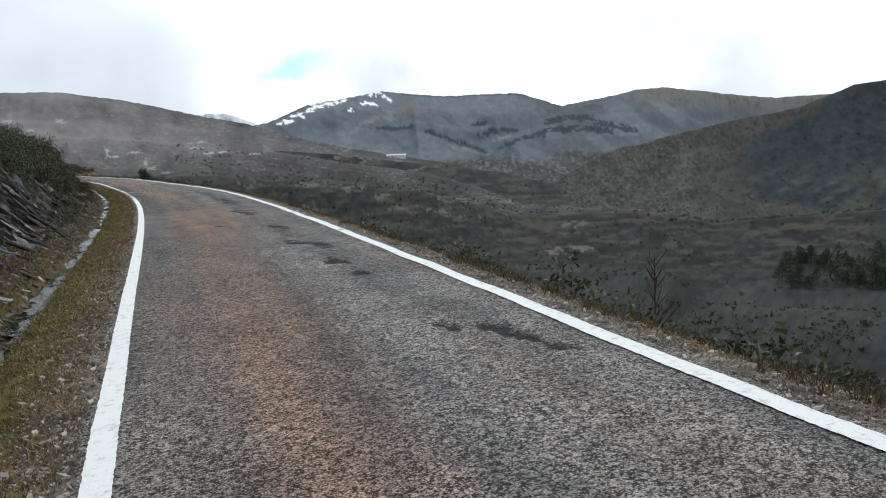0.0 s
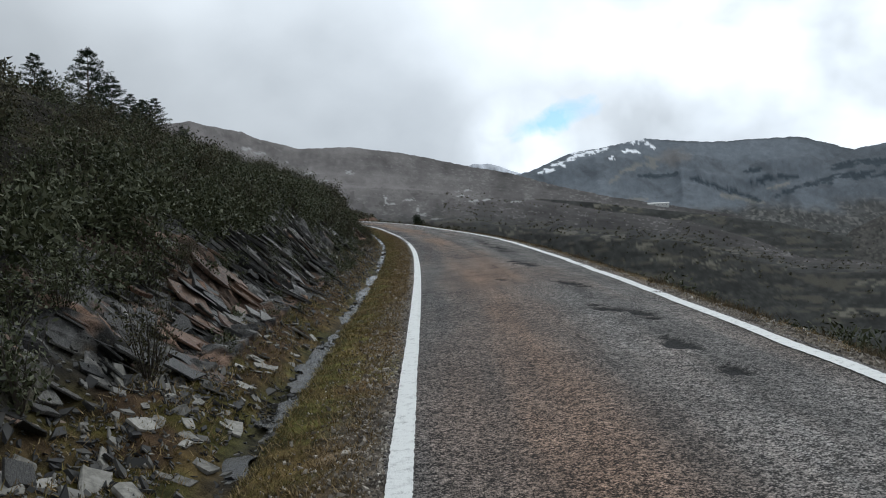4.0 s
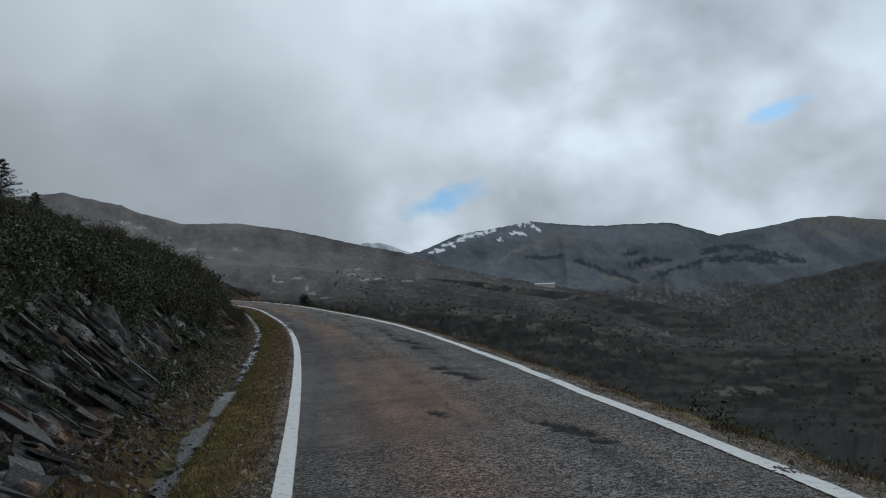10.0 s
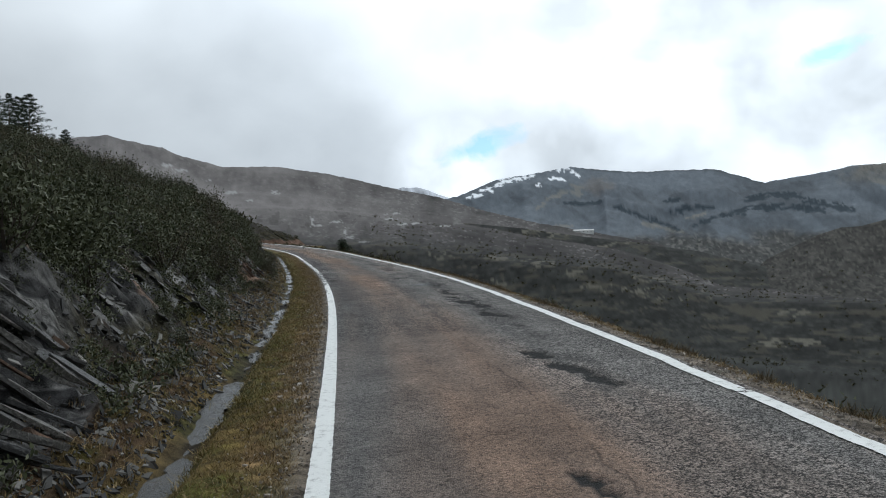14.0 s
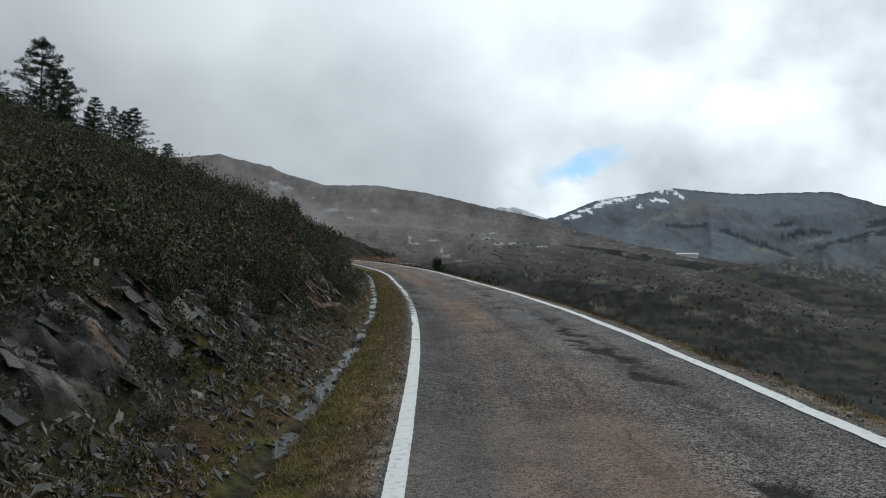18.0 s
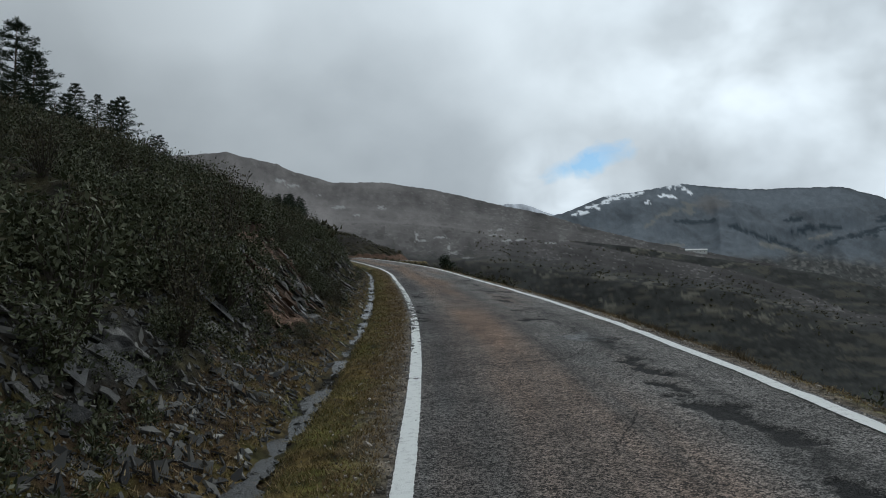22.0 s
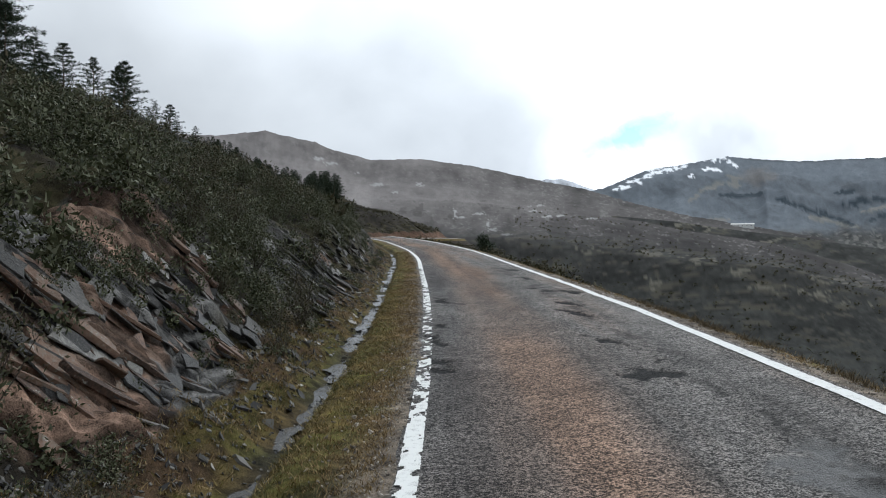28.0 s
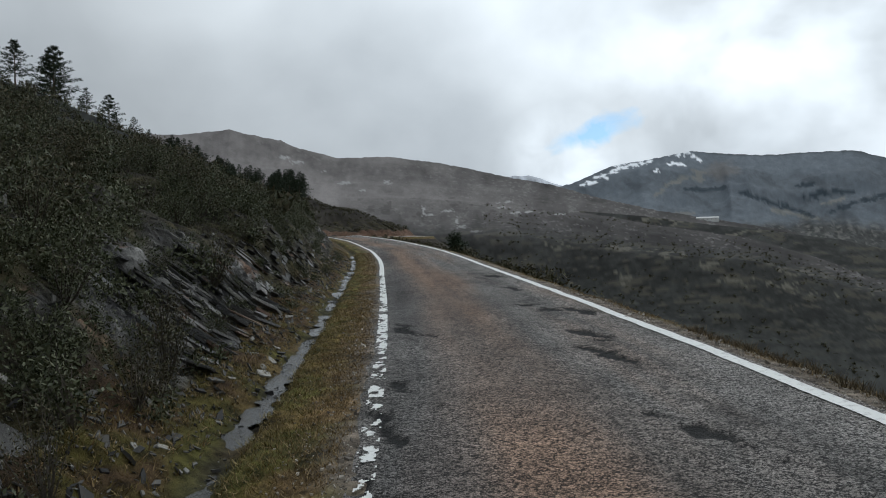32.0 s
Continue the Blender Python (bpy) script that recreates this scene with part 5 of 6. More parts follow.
# ---- pines ----
def pine_parts(rng, height, tufts, size, thin):
    tv, tf = [], []
    for i in range(6):
        t = i / 5
        r = 0.085 * (1 - 0.9 * t) * height / 5
        for j in range(7):
            tv.append((r * np.cos(j * 0.8976) + 0.03 * np.sin(t * 5), r * np.sin(j * 0.8976), height * 0.97 * t - 0.3))
    for i in range(5):
        for j in range(7):
            tf.append((i * 7 + j, i * 7 + (j + 1) % 7, i * 7 + 7 + (j + 1) % 7, i * 7 + 7 + j))
    cv = []
    level = 0.16
    while level < 0.99:
        reach = height * 0.43 * (1 - level) ** 0.8 * rng.uniform(0.75, 1.15) + 0.12
        n = 6 if level < 0.8 else 4
        start = rng.uniform(0, 6.28)
        for k in range(n):
            a = start + k * 6.28 / n + rng.normal(0, 0.25)
            ln = reach * rng.uniform(0.55, 1.1)
            root = np.array([0, 0, height * level + rng.normal(0, 0.05)])
            tip = root + np.array([np.cos(a) * ln, np.sin(a) * ln, ln * rng.uniform(0.0, 0.45)])
            side = np.array([-np.sin(a), np.cos(a), 0]) * 0.02
            cv.append([root + side, root - side, tip - side * 0.3, tip + side * 0.3])
            cv.append([root + (0, 0, 0.02), root - (0, 0, 0.02), tip - (0, 0, 0.006), tip + (0, 0, 0.006)])
            for f in np.linspace(0.3, 1.0, 5):
                c = root * (1 - f) + tip * f + rng.normal(0, 0.04, 3)
                for _ in range(tufts):
                    d = rng.normal(0, 1, 3) * np.array([1, 1, 0.6]) + np.array([np.cos(a) * 0.8, np.sin(a) * 0.8, 0.5])
                    d = d / np.linalg.norm(d) * rng.uniform(0.12, 0.24) * size
                    e = np.cross(d, rng.normal(0, 1, 3))
                    e = e / np.linalg.norm(e) * thin * size
                    o = c + rng.normal(0, 0.05, 3)
                    cv.append([o - e * 0.5, o + d * 0.6 + e, o + d, o + d * 0.6 - e])
        level += rng.uniform(0.06, 0.1)
    cv = np.array(cv).reshape(-1, 3)
    return tv, tf, cv, np.arange(len(cv)).reshape(-1, 4)


def pines():
    rng = np.random.default_rng(31)
    kinds = []
    for k in range(6):
        tv, tf, cv, cf = pine_parts(rng, 5.0, *((30, 0.85, 0.017) if k < 2 else (5, 1.1, 0.036)))
        ob = new("pine_tree")
        tagged(ob, "young dark-green pine with whorled branches on the hillside", "tree", "pines on the hillside")
        part("trunk", raw_mesh("trunk", tv, tf, M_BARK, True), ob)
        part("crown", raw_mesh("crown", cv, cf, M_NEEDLE), ob)
        kinds.append(ob)
    spots = [(-27.2, 72, 5.2), (-25.2, 72.5, 3.4), (-28.4, 80, 3.5), (-29.2, 85.5, 3.0), (-30, 92, 4.8), (-33, 97, 4.8), (-29, 99, 3.2), (-31.2, 76.7, 7.2), (-34.5, 75, 4.4), (-37, 78, 4.8), (-33, 84, 3.2), (-29.5, 73, 3.0), (-47, 160, 6.2), (-44.5, 158, 4.4), (-50, 163, 4.6), (-24, 66, 2.4), (-21, 66, 1.8)]
    # the plantation on the shoulder past the bend, ending in a row of taller trees
    for n in range(120):
        az = rng.uniform(-19.5, -10.4)
        r = 330 - 42 * rng.random() ** 1.4
        spots.append((HUB.x + r * math.sin(radians(az)), HUB.y + r * math.cos(radians(az)), rng.uniform(4.2, 6.2) + 3.6 * float(step(-13.5, -10.8, az))))
    s, u = scatter_left(rng, 26, 76, 165, 20, 44)
    x, y, _ = at(s, u)
    spots += [(a, b, c) for a, b, c in zip(x, y, rng.uniform(1.2, 2.0, 26))]
    s, u = scatter_left(rng, 14, 80, 130, 12, 26)
    x, y, _ = at(s, u)
    spots += [(a, b, c) for a, b, c in zip(x, y, rng.uniform(1.2, 2.2, 14))]
    s, u = scatter_left(rng, 14, 26, 62, 24, 40)
    x, y, _ = at(s, u)
    spots += [(a, b, c) for a, b, c in zip(x, y, rng.uniform(1.4, 2.4, 14))]
    used = set()
    for n, (x, y, h) in enumerate(spots):
        z = ground_height(np.array([x]), np.array([y]))[0][0]
        k = int(rng.integers(0, 2)) if n < 17 else int(rng.integers(2, 6))
        f = h / 5.0
        m = Matrix.Translation((x, y, z)) @ Matrix.Rotation(rng.uniform(0, 6.28), 4, "Z") @ Matrix.Diagonal((f * 1.22, f * 1.22, f, 1) if n < 17 else (f * 1.15, f * 1.15, f, 1))
        ob = copy_thing(kinds[k], Matrix.Identity(4)) if k in used else kinds[k]
        used.add(k)
        ob.matrix_basis = m


pines()


def roadside_juniper():
    rng = np.random.default_rng(41)
    ob = new("juniper_bush")
    tagged(ob, "small dark conical juniper on the valley edge of the road", "bush")
    sv, sf, lv, lf = shrub_arrays(rng, 1.5, 1.0, 14, 1500, 0.12)
    r = 1 - 0.55 * np.clip(lv[:, 2] / 1.6, 0, 1)
    lv[:, :2] *= 2.0 * r[:, None]
    part("woody_base", raw_mesh("woody_base", sv, sf, M_TWIG), ob)
    part("foliage", raw_mesh("foliage", lv, lf, M_NEEDLE), ob)
    x, y = 0.9, 77.5
    z = ground_height(np.array([x]), np.array([y]))[0][0]
    ob.matrix_basis = Matrix.Translation((x, y, z - 0.05))


roadside_juniper()


# ---- scrub and trees of the valley ----
def valley():
    rng = np.random.default_rng(91)
    near = [shrub_arrays(rng, 0.9, 1.3, 5, 45, 0.34, sides=3)[2:] for _ in range(5)]
    clump = [shrub_arrays(rng, 0.9, 1.2, 5, 26, 0.42, sides=3)[2:] for _ in range(5)]
    s = rng.uniform(-14, 125, 5200)
    x, y, _ = at(s, half(s) + 6.5 + 78 * rng.random(5200) ** 1.4)
    g, sn, un = ground_height(x, y)[:3]
    ok = un > 8
    joined("slope_scrub", near, M_HEATH, "dense dark scrub on the slope below the road", "scrub", np.c_[x, y, g - 0.15, rng.uniform(0.6, 1.5, len(x))][ok], rng)
    az = np.radians(rng.uniform(3, 60, 8500))
    r = 105 * (900 / 105) ** rng.random(8500)
    x, y = HUB.x + r * np.sin(az), HUB.y + r * np.cos(az)
    keep = (noise_grid(x, y, 55, 44, 5) > 0.05) | (rng.random(8500) < 0.12)
    x, y, r = x[keep], y[keep], r[keep]
    g, sn, un = ground_height(x, y)[:3]
    ok = un > 12
    size = (0.5 + rng.pareto(2.5, len(x))).clip(0.5, 2.4) * np.interp(r, [105, 300, 900], [0.6, 0.75, 1.25])
    joined("valley_scrub", clump, M_HEATH, "scattered dark bushes across the valley slopes", "scrub", np.c_[x, y, g - 0.2, size][ok], rng)
    kinds = [o for o in bpy.data.objects if o.name in ("pine_tree.002", "pine_tree.003", "pine_tree.004")]
    for _ in range(80):
        a, r = radians(rng.uniform(50.4, 58.5)), rng.uniform(235, 300)
        x, y = HUB.x + r * math.sin(a), HUB.y + r * math.cos(a)
        z = ground_height(np.array([x]), np.array([y]))[0][0]
        f = rng.uniform(0.6, 1.15)
        ob = copy_thing(kinds[int(rng.integers(0, len(kinds)))], Matrix.Identity(4))
        tagged(ob, "dark pine in a grove on the valley floor", "tree", "pines in the valley grove")
        ob.matrix_basis = Matrix.Translation((x, y, z)) @ Matrix.Rotation(rng.uniform(0, 6.28), 4, "Z") @ Matrix.Diagonal((f * 1.7, f * 1.7, f, 1))


valley()


def bare_sapling():
    rng = np.random.default_rng(95)
    ob = tagged(new("bare_sapling"), "leafless grey sapling on the slope below the road", "tree")

    def limb(p, q, r0, r1):
        p, q = np.array(p), np.array(q)
        d = (q - p) / np.linalg.norm(q - p)
        e = np.cross(d, [0.3, 0.9, 0.1])
        e /= np.linalg.norm(e)
        f = np.cross(d, e)
        v = [tuple(c + r * (math.cos(k * 1.2566) * e + math.sin(k * 1.2566) * f)) for c, r in ((p, r0), (q, r1)) for k in range(5)]
        return v, [(k, (k + 1) % 5, 5 + (k + 1) % 5, 5 + k) for k in range(5)]

    v, f = limb((0, 0, -0.2), (0.05, 0.02, 2.6), 0.035, 0.008)
    part("trunk", raw_mesh("trunk", v, f, M_TWIG, True), ob)
    for k in range(34):
        h = rng.uniform(0.6, 2.5)
        a = rng.uniform(0, 6.28)
        ln = rng.uniform(0.35, 0.9) * (1.15 - h / 3.6)
        tip = (math.cos(a) * ln * 0.7, math.sin(a) * ln * 0.7, h + ln * 0.8)
        v, f = limb((0.05 * h / 3.2, 0, h), tip, 0.012, 0.004)
        b = part("branch", raw_mesh("branch", v, f, M_TWIG, True), ob)
        for _ in range(3):
            t = rng.uniform(0.4, 0.95)
            s0 = np.array((0.05 * h / 3.2, 0, h)) * (1 - t) + np.array(tip) * t
            v, f = limb(s0, s0 + rng.normal(0, 0.12, 3) + [0, 0, 0.16], 0.005, 0.002)
            part("twig", raw_mesh("twig", v, f, M_TWIG, True), b)
    x, y = 8.9, 11.0
    z = ground_height(np.array([x]), np.array([y]))[0][0]
    ob.matrix_basis = Matrix.Translation((x, y, z))


bare_sapling()


# ---- slate cutting ----
def slab_mesh(rng, name, mat):
    """A flat irregular slab about 1 m long, its long side along x, split and chipped at the rim."""
    n = 8
    skew = rng.uniform(-0.5, 0.5)
    px = np.array([-0.5, -0.47, 0.02, 0.46, 0.5, 0.47, -0.05, -0.49]) + rng.normal(0, 0.05, n)
    py = np.array([-0.05, 0.2, 0.22, 0.22, 0.1, -0.2, -0.21, -0.19]) + rng.normal(0, 0.04, n)
    px = px + skew * py
    top = [(x * 0.985, y * 0.97, 0.04 + 0.012 * rng.normal()) for x, y in zip(px, py)]
    mid = [(x, y, rng.uniform(-0.01, 0.02)) for x, y in zip(px, py)]
    low = [(x * 0.97, y * 0.96, -0.04) for x, y in zip(px, py)]
    v = top + mid + low
    f = [tuple(range(n))] + [tuple(range(3 * n - 1, 2 * n - 1, -1))]
    for b in (0, n):
        f += [(b + i, b + n + i, b + n + (i + 1) % n, b + (i + 1) % n) for i in range(n)]
    return raw_mesh(name, v, f, mat)


def bank_frame(s, v):
    """A place on the cutting's face, and its along, up-slope and outward directions."""
    u = -half(s) - v
    x, y, z = (float(q[0]) for q in roadside_height(np.array([s]), np.array([u])))
    tx, ty = float(np.interp(s, S, TX)), float(np.interp(s, S, TY))
    x2, y2, z2 = at(np.array([s]), np.array([u - 0.4]))
    rise = float(z2[0] + profile(np.array([s]), np.array([u - 0.4]))[0] - np.interp(s, S, ZR) - profile(np.array([s]), np.array([u]))[0])
    along = Vector((tx, ty, 0.033)).normalized()
    up = Vector((-ty * 0.4, tx * 0.4, max(rise, 0.15))).normalized()
    out = along.cross(up).normalized()
    return Vector((x, y, z)), along, up, out


def outcrops():
    rng = np.random.default_rng(51)
    grey = [slab_mesh(rng, "slab", M_SLATE) for _ in range(9)]
    rust = [slab_mesh(rng, "slab", M_RUST) for _ in range(7)]
    groups = [("rust-stained tilted slate slabs jutting from the cutting", 10.5, 14.8, 0.13, 0.12, 0.35), ("dark layered slate outcrop rising beside the ditch", 14.6, 21.8, 0.14, 0.04, -0.1),
              ("broken slate ledges half buried in the earth bank", 21.8, 35.0, 0.2, 0.1, 0.85), ("weathered orange and grey slate outcrop in the bank", 35.6, 40.4, 0.13, 0.12, 0.3),
              ("grey slate ribs standing out of the bank", 44.2, 50.0, 0.15, 0.08, 0.1), ("low slate ledge in the cutting near the bend", 50.0, 62.0, 0.22, 0.1, 0.3), ("broken slate ledge at the foot of the bank", 2.0, 10.4, 0.15, 0.1, 0.2)]
    for label, s0, s1, n, rusty, cover in groups:
        ob = tagged(new("rock_outcrop"), label, "rock outcrop", "slate outcrops in the cutting")
        p, *_ = bank_frame((s0 + s1) / 2, 2.4)
        ob.location = p
        dip = radians(55)
        # the bedding laid bare: broad plates where it is stained, else ribs, lapping one over the next
        bare, ribbed = "rust" in label or "orange" in label, "layered" in label or "ribs" in label
        rows, tiers, skip = ((), (), 1.0)
        if bare:
            rows, tiers, skip = np.arange(s0 + 0.3, s0 + (3.6 if s0 < 20 else 5.0), 0.2), (2.2, 2.45, 2.7, 3.0), 0.45
        elif ribbed:
            rows, tiers, skip = np.arange(s0 - 0.6, s1 - 0.4, 0.12), (2.15, 2.4, 2.65, 2.95), 0.3
        for q in rows:
            for v0 in tiers:
                s, v = q + rng.normal(0, 0.06) - 0.35 * (v0 - 2.25), v0 + rng.normal(0, 0.08)
                if rng.random() < skip or s < s0 - 0.5 or s > s1 + 0.3:
                    continue
                p, along, up, out = bank_frame(s, v)
                d = dip + radians(rng.normal(-3, 6))
                axis = (along * math.cos(d) - up * math.sin(d)).normalized()
                plate = bare and rng.random() < 0.4
                normal = (Matrix.Rotation(radians(rng.normal(-5, 5) if plate else rng.normal(-24, 14)), 3, axis) @ out).normalized()
                m = Matrix((axis, normal.cross(axis).normalized(), normal)).transposed().to_4x4()
                pc = part("slab", (rust if rng.random() < (0.75 if bare else 0.06) else grey)[int(rng.integers(0, 7))], ob)
                size = (rng.uniform(0.35, 0.8), rng.uniform(0.5, 0.95), rng.uniform(0.3, 0.8), 1) if plate else (rng.uniform(0.22, 0.8), 0.13 + 0.12 * min(rng.pareto(2.2), 3), rng.uniform(0.25, 0.75), 1)
                pc.matrix_basis = Matrix.Translation(p - ob.location + out * (rng.uniform(-0.02, 0.05) if plate else rng.uniform(0.0, 0.12))) @ m @ Matrix.Diagonal(size)
        # slabs lie on one another like tilted books: rows across the bedding, pieces along the dip
        made = 0
        for q in np.arange(s0 * math.sin(dip) - 1.2, s1 * math.sin(dip) + 2.2, n):
            for w in np.arange(0.0, 1.75, 0.3):
                w2 = w + rng.uniform(-0.16, 0.16)
                s = (q - w2 * math.cos(dip)) / math.sin(dip) + rng.normal(0, 0.03)
                v = 2.12 + w2 / 1.35
                thin = 0.42 * math.sin(s * 2.1 + w2 * 3) + 0.3 * math.sin(s * 0.7 + 1.3) + rng.normal(0, 0.35)
                if not (s0 <= s <= s1) or thin < cover - 0.9 * (1.0 - abs(w2 - 0.9)) or made >= (60 if ribbed else 110 if bare else 230):
                    continue
                made += 1
                is_rust = rng.random() < rusty
                size = min(0.18 + 0.12 * rng.pareto(2.1), 0.8) * (1.5 if is_rust else 1.0)
                flush = is_rust or size > 0.5
                p, along, up, out = bank_frame(s, v)
                d = dip + radians(rng.normal(0, 4 if size > 0.5 else 14))
                axis = (along * math.cos(d) - up * math.sin(d)).normalized()
                normal = (Matrix.Rotation(radians(rng.normal(-6, 6) if size > 0.5 or is_rust else rng.normal(-16, 20)), 3, axis) @ out).normalized()
                side = normal.cross(axis).normalized()
                m = Matrix((axis, side, normal)).transposed().to_4x4()
                me = (rust if is_rust else grey)[int(rng.integers(0, 7))]
                pc = part("slab", me, ob)
                pc.matrix_basis = Matrix.Translation(p - ob.location + out * (rng.uniform(-0.04, 0.02) if flush else rng.uniform(-0.02, 0.08))) @ m @ Matrix.Diagonal((size, rng.uniform(0.35, 0.8) * (2.0 if flush else 0.75), rng.uniform(0.12, 0.32), 1))


outcrops()


def chip_pieces(rng, kinds, flat, long_=0.5, wide=0.32, lie=0.35):
    out = []
    for _ in range(kinds):
        n = 4
        a = np.linspace(0, 2 * np.pi, n, endpoint=False) + rng.normal(0, 0.25, n)
        r = rng.uniform(0.7, 1.15, n)
        tilt = rng.normal(0, lie, 2)
        top = np.c_[long_ * r * np.cos(a) * 0.9, wide * r * np.sin(a) * 0.9, flat * rng.uniform(0.7, 1.3, n)]
        low = np.c_[long_ * r * np.cos(a), wide * r * np.sin(a), np.full(n, -flat)]
        v = np.r_[top, low]
        v[:, 2] += v[:, 0] * tilt[0] + v[:, 1] * tilt[1]
        f = [(0, 1, 2), (0, 2, 3)]
        for i in range(n):
            j = (i + 1) % n
            f += [(i, n + i, n + j), (i, n + j, j)]
        out.append((v, np.array(f)))
    return out


def scree():
    rng = np.random.default_rng(61)
    pieces = chip_pieces(rng, 16, 0.07, 0.55, 0.26, 0.4)
    n = 36000
    s = np.where(rng.random(n) < 0.4, np.where(rng.random(n) < 0.75, rng.uniform(17, 36, n), rng.uniform(4, 11, n)), rng.uniform(1, 74, n))
    v = np.where(rng.random(n) < 0.7, rng.triangular(1.6, 2.6, 4.0, n), rng.uniform(1.35, 2.2, n))
    keep = noise_grid(s, v, 0.9, 48, 3) > -0.8 * rng.random(n) - 0.3
    s, v = s[keep], v[keep]
    n = len(s)
    u = -half(s) - v
    x, y, z = roadside_height(s, u)
    size = np.minimum(0.035 + 0.034 * rng.pareto(2.0, n), 0.2)
    joined("scree", pieces, M_CHIP, "loose slate chips and shards littering the bank", "scree", np.c_[x, y, z + 0.01, size], rng, radians(38), 2.4)
    # wet stones in the bed of the ditch
    pieces = chip_pieces(rng, 10, 0.12)
    n = 3400
    s = np.where(rng.random(n) < 0.5, rng.uniform(-3, 13, n), rng.uniform(13, 72, n))
    u = -half(s) - 1.2 + rng.normal(0, 0.17, n)
    x, y, z = at(s, u)
    z = z + cross(s) * -half(s) - 0.19
    size = np.minimum(0.03 + 0.028 * rng.pareto(2.6, n), 0.17)
    joined("ditch_stones", pieces, M_CHIP, "wet slate stones lying in the ditch", "stones", np.c_[x, y, z, size], rng)
    # grit along both edges of the asphalt
    small = chip_pieces(rng, 8, 0.22)
    n = 22000
    s = np.where(rng.random(n) < 0.4, rng.uniform(-2, 16, n), rng.uniform(-2, 52, n))
    side = np.where(rng.random(n) < 0.45, -1, 1)
    u = side * (half(s) + 0.1 + np.abs(rng.normal(0, 0.26, n)) * np.where(side > 0, 1.5, 1.15))
    x, y, z = roadside_height(s, u)
    size = np.minimum(np.where(side < 0, 0.019, 0.014) + 0.016 * rng.pareto(3, n), 0.08)
    joined("edge_grit", small, M_GRIT, "pale grit and pebbles along the road's edges", "gravel", np.c_[x, y, z + 0.004, size], rng)


scree()


def big_stones():
    rng = np.random.default_rng(71)
    kinds = [slab_mesh(rng, "stone", M_STONE) for _ in range(7)]
    for n in range(230):
        s = rng.uniform(4, 14) if n < 110 else rng.uniform(3, 60)
        v = 1.42 + 1.1 * rng.random() ** 1.3
        x, y, z = roadside_height(np.array([s]), np.array([-half(s) - v]))
        ob = tagged(new("stone", kinds[int(rng.integers(0, 7))]), "flat pale slate stone lying on the mossy bank above the ditch", "stone", "stones fallen from the cutting")
        k = min(0.1 + 0.07 * rng.pareto(2.2), 0.34) * (1.15 if n < 110 else 0.8)
        p, along, up, out = bank_frame(s, v)
        a = rng.uniform(0, 6.28)
        nrm = (out + Vector(rng.normal(0, 0.22, 3))).normalized()
        ax = (along * math.cos(a) + up * math.sin(a))
        ax = (ax - nrm * ax.dot(nrm)).normalized()
        m = Matrix((ax, nrm.cross(ax), nrm)).transposed().to_4x4()
        ob.matrix_basis = Matrix.Translation(p + out * 0.02 * k) @ m @ Matrix.Diagonal((k, k * rng.uniform(0.9, 1.6), k * rng.uniform(0.6, 1.5), 1))


big_stones()


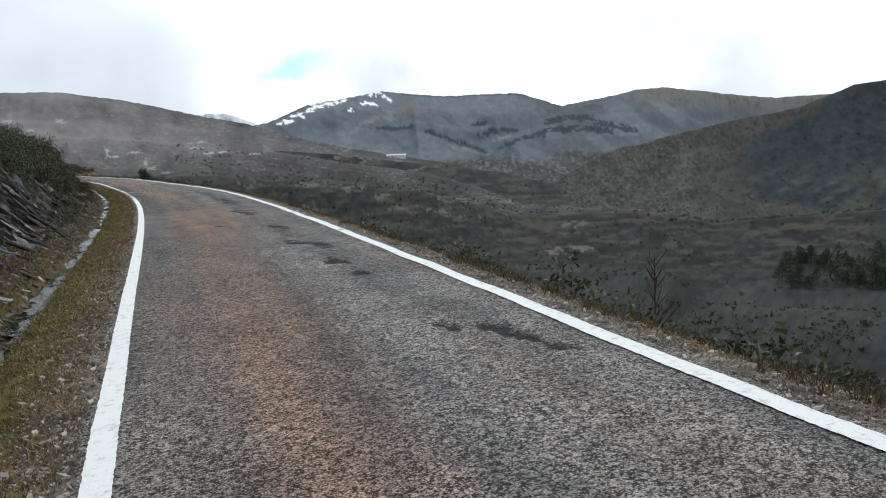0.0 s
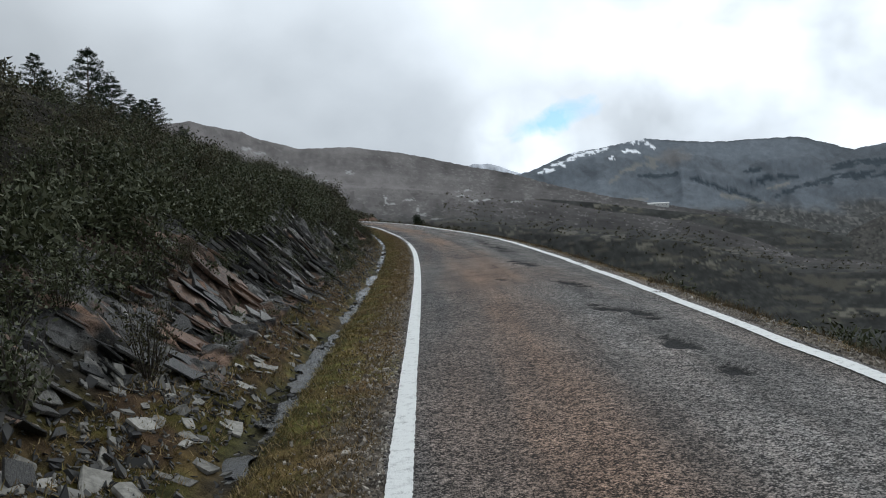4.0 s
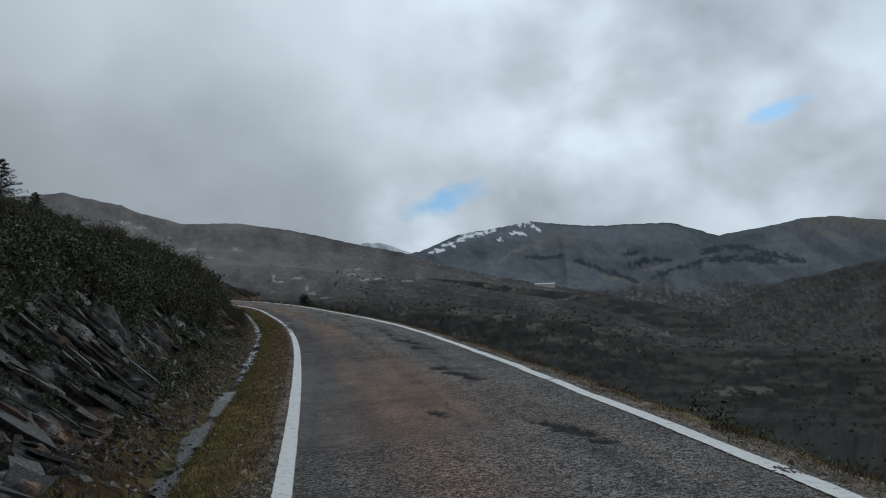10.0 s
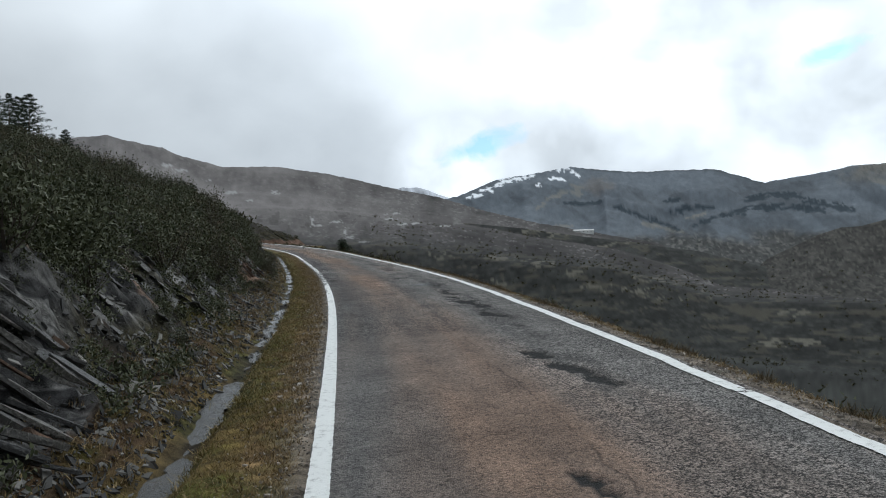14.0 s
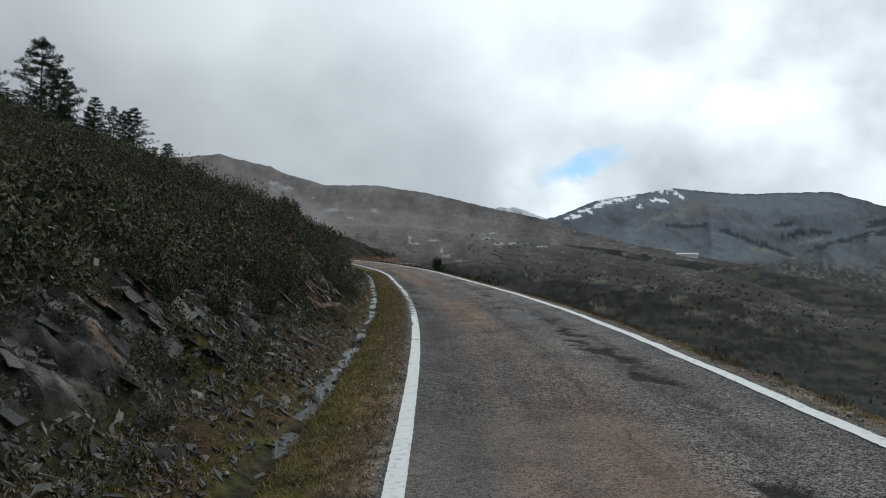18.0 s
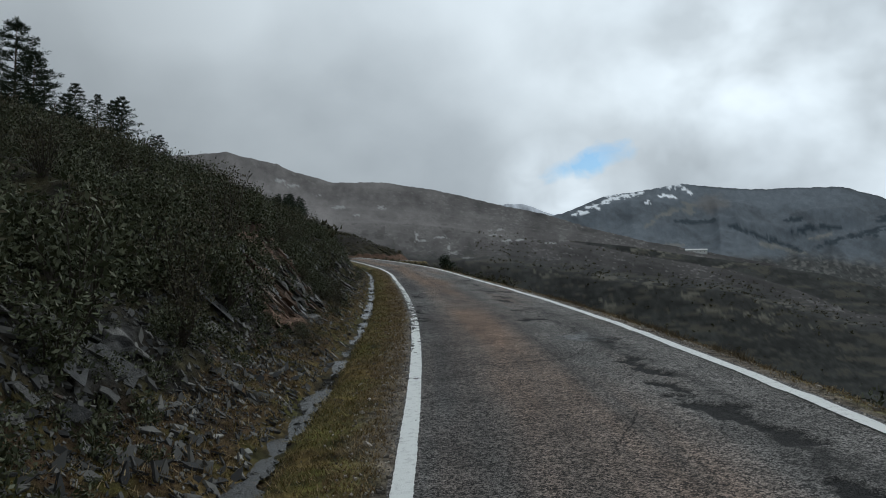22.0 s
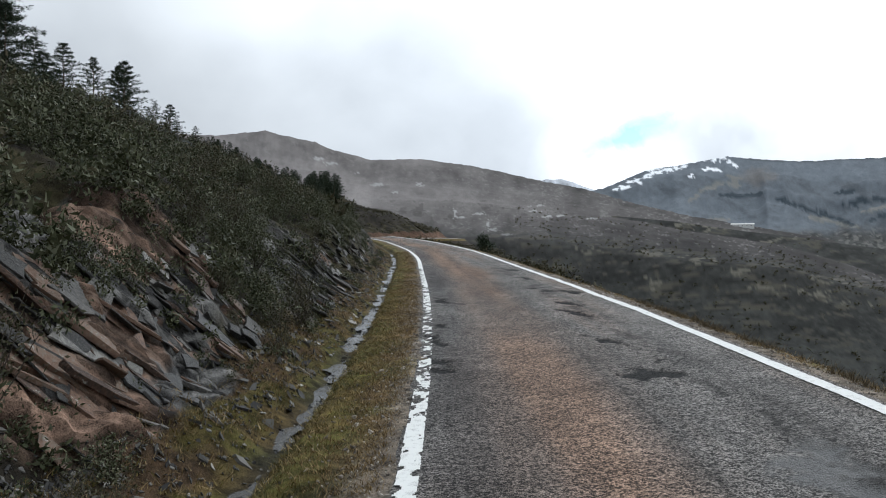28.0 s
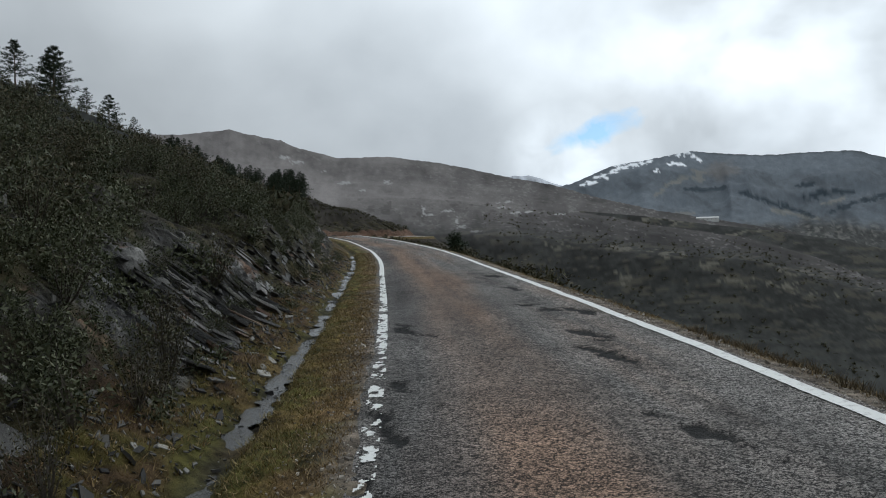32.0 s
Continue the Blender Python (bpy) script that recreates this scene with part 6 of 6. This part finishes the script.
def verge_grass():
    rng = np.random.default_rng(81)
    pieces = []
    for _ in range(8):
        v, f = [], []
        for b in range(7):
            c = rng.normal(0, 0.028, 2)
            d = rng.normal(0, 0.026, 2)
            h = rng.uniform(0.012, 0.045)
            a = rng.uniform(0, 6.28)
            w = 0.0035
            k = len(v)
            v += [(c[0] - w * np.cos(a), c[1] - w * np.sin(a), 0), (c[0] + w * np.cos(a), c[1] + w * np.sin(a), 0), (c[0] + d[0], c[1] + d[1], h)]
            f.append((k, k + 1, k + 2))
        pieces.append((np.array(v), np.array(f)))
    n = 40000
    s = np.where(rng.random(n) < 0.85, rng.uniform(-2, 52, n), rng.uniform(52, 78, n))
    v = rng.uniform(0.2, 1.08, n)
    extra = rng.random(n) < 0.36
    v = np.where(extra, rng.uniform(1.4, 2.3, n), v)
    right = rng.random(n) < 0.14
    u = np.where(right, half(s) + 0.35 + rng.random(n) * 0.7, -half(s) - v)
    x, y, z = roadside_height(s, u)
    size = rng.uniform(0.6, 1.5, n) * np.where(extra & ~right, 1.2, 1.0)
    dry = (np.where(extra, 0.9, v) + rng.normal(0, 0.2, n) + 0.25 * noise_grid(x, y, 1.1, 84, 3) < 0.74) | right | (extra & (rng.random(n) < 0.55))
    place = np.c_[x, y, z - 0.004, size]
    joined("verge_grass", pieces, M_GRASS, "short mossy olive grass on the verge beside the ditch", "grass", place[~dry], rng)
    joined("dry_verge_grass", pieces, M_DRY_GRASS, "short brown winter grass on the verge beside the road", "grass", place[dry], rng)
    # dead tufts on the valley side
    tall = []
    for _ in range(6):
        v, f = [], []
        for b in range(12):
            c, d = rng.normal(0, 0.03, 2), rng.normal(0, 0.05, 2)
            k, w, a = len(v), 0.004, rng.uniform(0, 6.28)
            v += [(c[0] - w * np.cos(a), c[1] - w * np.sin(a), 0), (c[0] + w * np.cos(a), c[1] + w * np.sin(a), 0), (c[0] + d[0], c[1] + d[1], rng.uniform(0.05, 0.13))]
            f.append((k, k + 1, k + 2))
        tall.append((np.array(v), np.array(f)))
    n = 3600
    s = rng.uniform(-1, 50, n)
    u = half(s) + 0.4 + 0.9 * rng.random(n)
    keep = noise_grid(s, u, 0.8, 83, 3) > -0.1
    s, u = s[keep], u[keep]
    x, y, z = roadside_height(s, u)
    joined("dry_tufts", tall, M_STRAW, "dead brown grass tufts on the outer verge", "grass", np.c_[x, y, z - 0.005, rng.uniform(0.5, 1.3, len(s))], rng)


verge_grass()


# ---- farm building in the far valley ----
def farm():
    az, el, dist = radians(19.62), radians(1.43), 1400.0
    x, y = HUB.x + dist * math.sin(az), HUB.y + dist * math.cos(az)
    z = float(ground_height(np.array([x]), np.array([y]))[0][0])
    wall_m = material("whitewash", (0.62, 0.62, 0.6), (0.85, 0.85, 0.82), 0.4, 0.9, 0.1, 3.0)
    roof_m = material("pale_roof", (0.6, 0.59, 0.57), (0.85, 0.84, 0.82), 0.5, 0.9, 0.1, 3.0)
    glass_m = material("dark_window", (0.02, 0.02, 0.025), (0.04, 0.04, 0.045), 0.5, 0.3, 0.0, 3.0)
    ob = tagged(new("farm_building"), "long low whitewashed farm building with a pale tiled roof", "building")
    ob.matrix_basis = Matrix.Translation((x, y, z - 0.2)) @ Matrix.Rotation(-az, 4, "Z")

    def box(name, parent, mat, c, d):
        bm = bmesh.new()
        bmesh.ops.create_cube(bm, size=1.0)
        for v in bm.verts:
            v.co = Vector((v.co.x * d[0] + c[0], v.co.y * d[1] + c[1], v.co.z * d[2] + c[2]))
        me = bpy.data.meshes.new(name)
        bm.to_mesh(me)
        bm.free()
        me.materials.append(mat)
        return part(name, me, parent)

    w = box("wall", ob, wall_m, (0, 0, 0.5), (38, 9, 9))
    for k in range(5):
        box("window", w, glass_m, (-14 + 7 * k, -4.52, 2.6), (1.0, 0.16, 1.1))
    v = [(-19.6, -5.2, 4.9), (19.6, -5.2, 4.9), (19.6, 0, 7.2), (-19.6, 0, 7.2), (-19.6, 5.2, 4.9), (19.6, 5.2, 4.9)]
    part("roof", raw_mesh("roof", v, [(0, 1, 2, 3), (3, 2, 5, 4), (0, 3, 4), (1, 5, 2), (0, 4, 5, 1)], roof_m), ob)


farm()
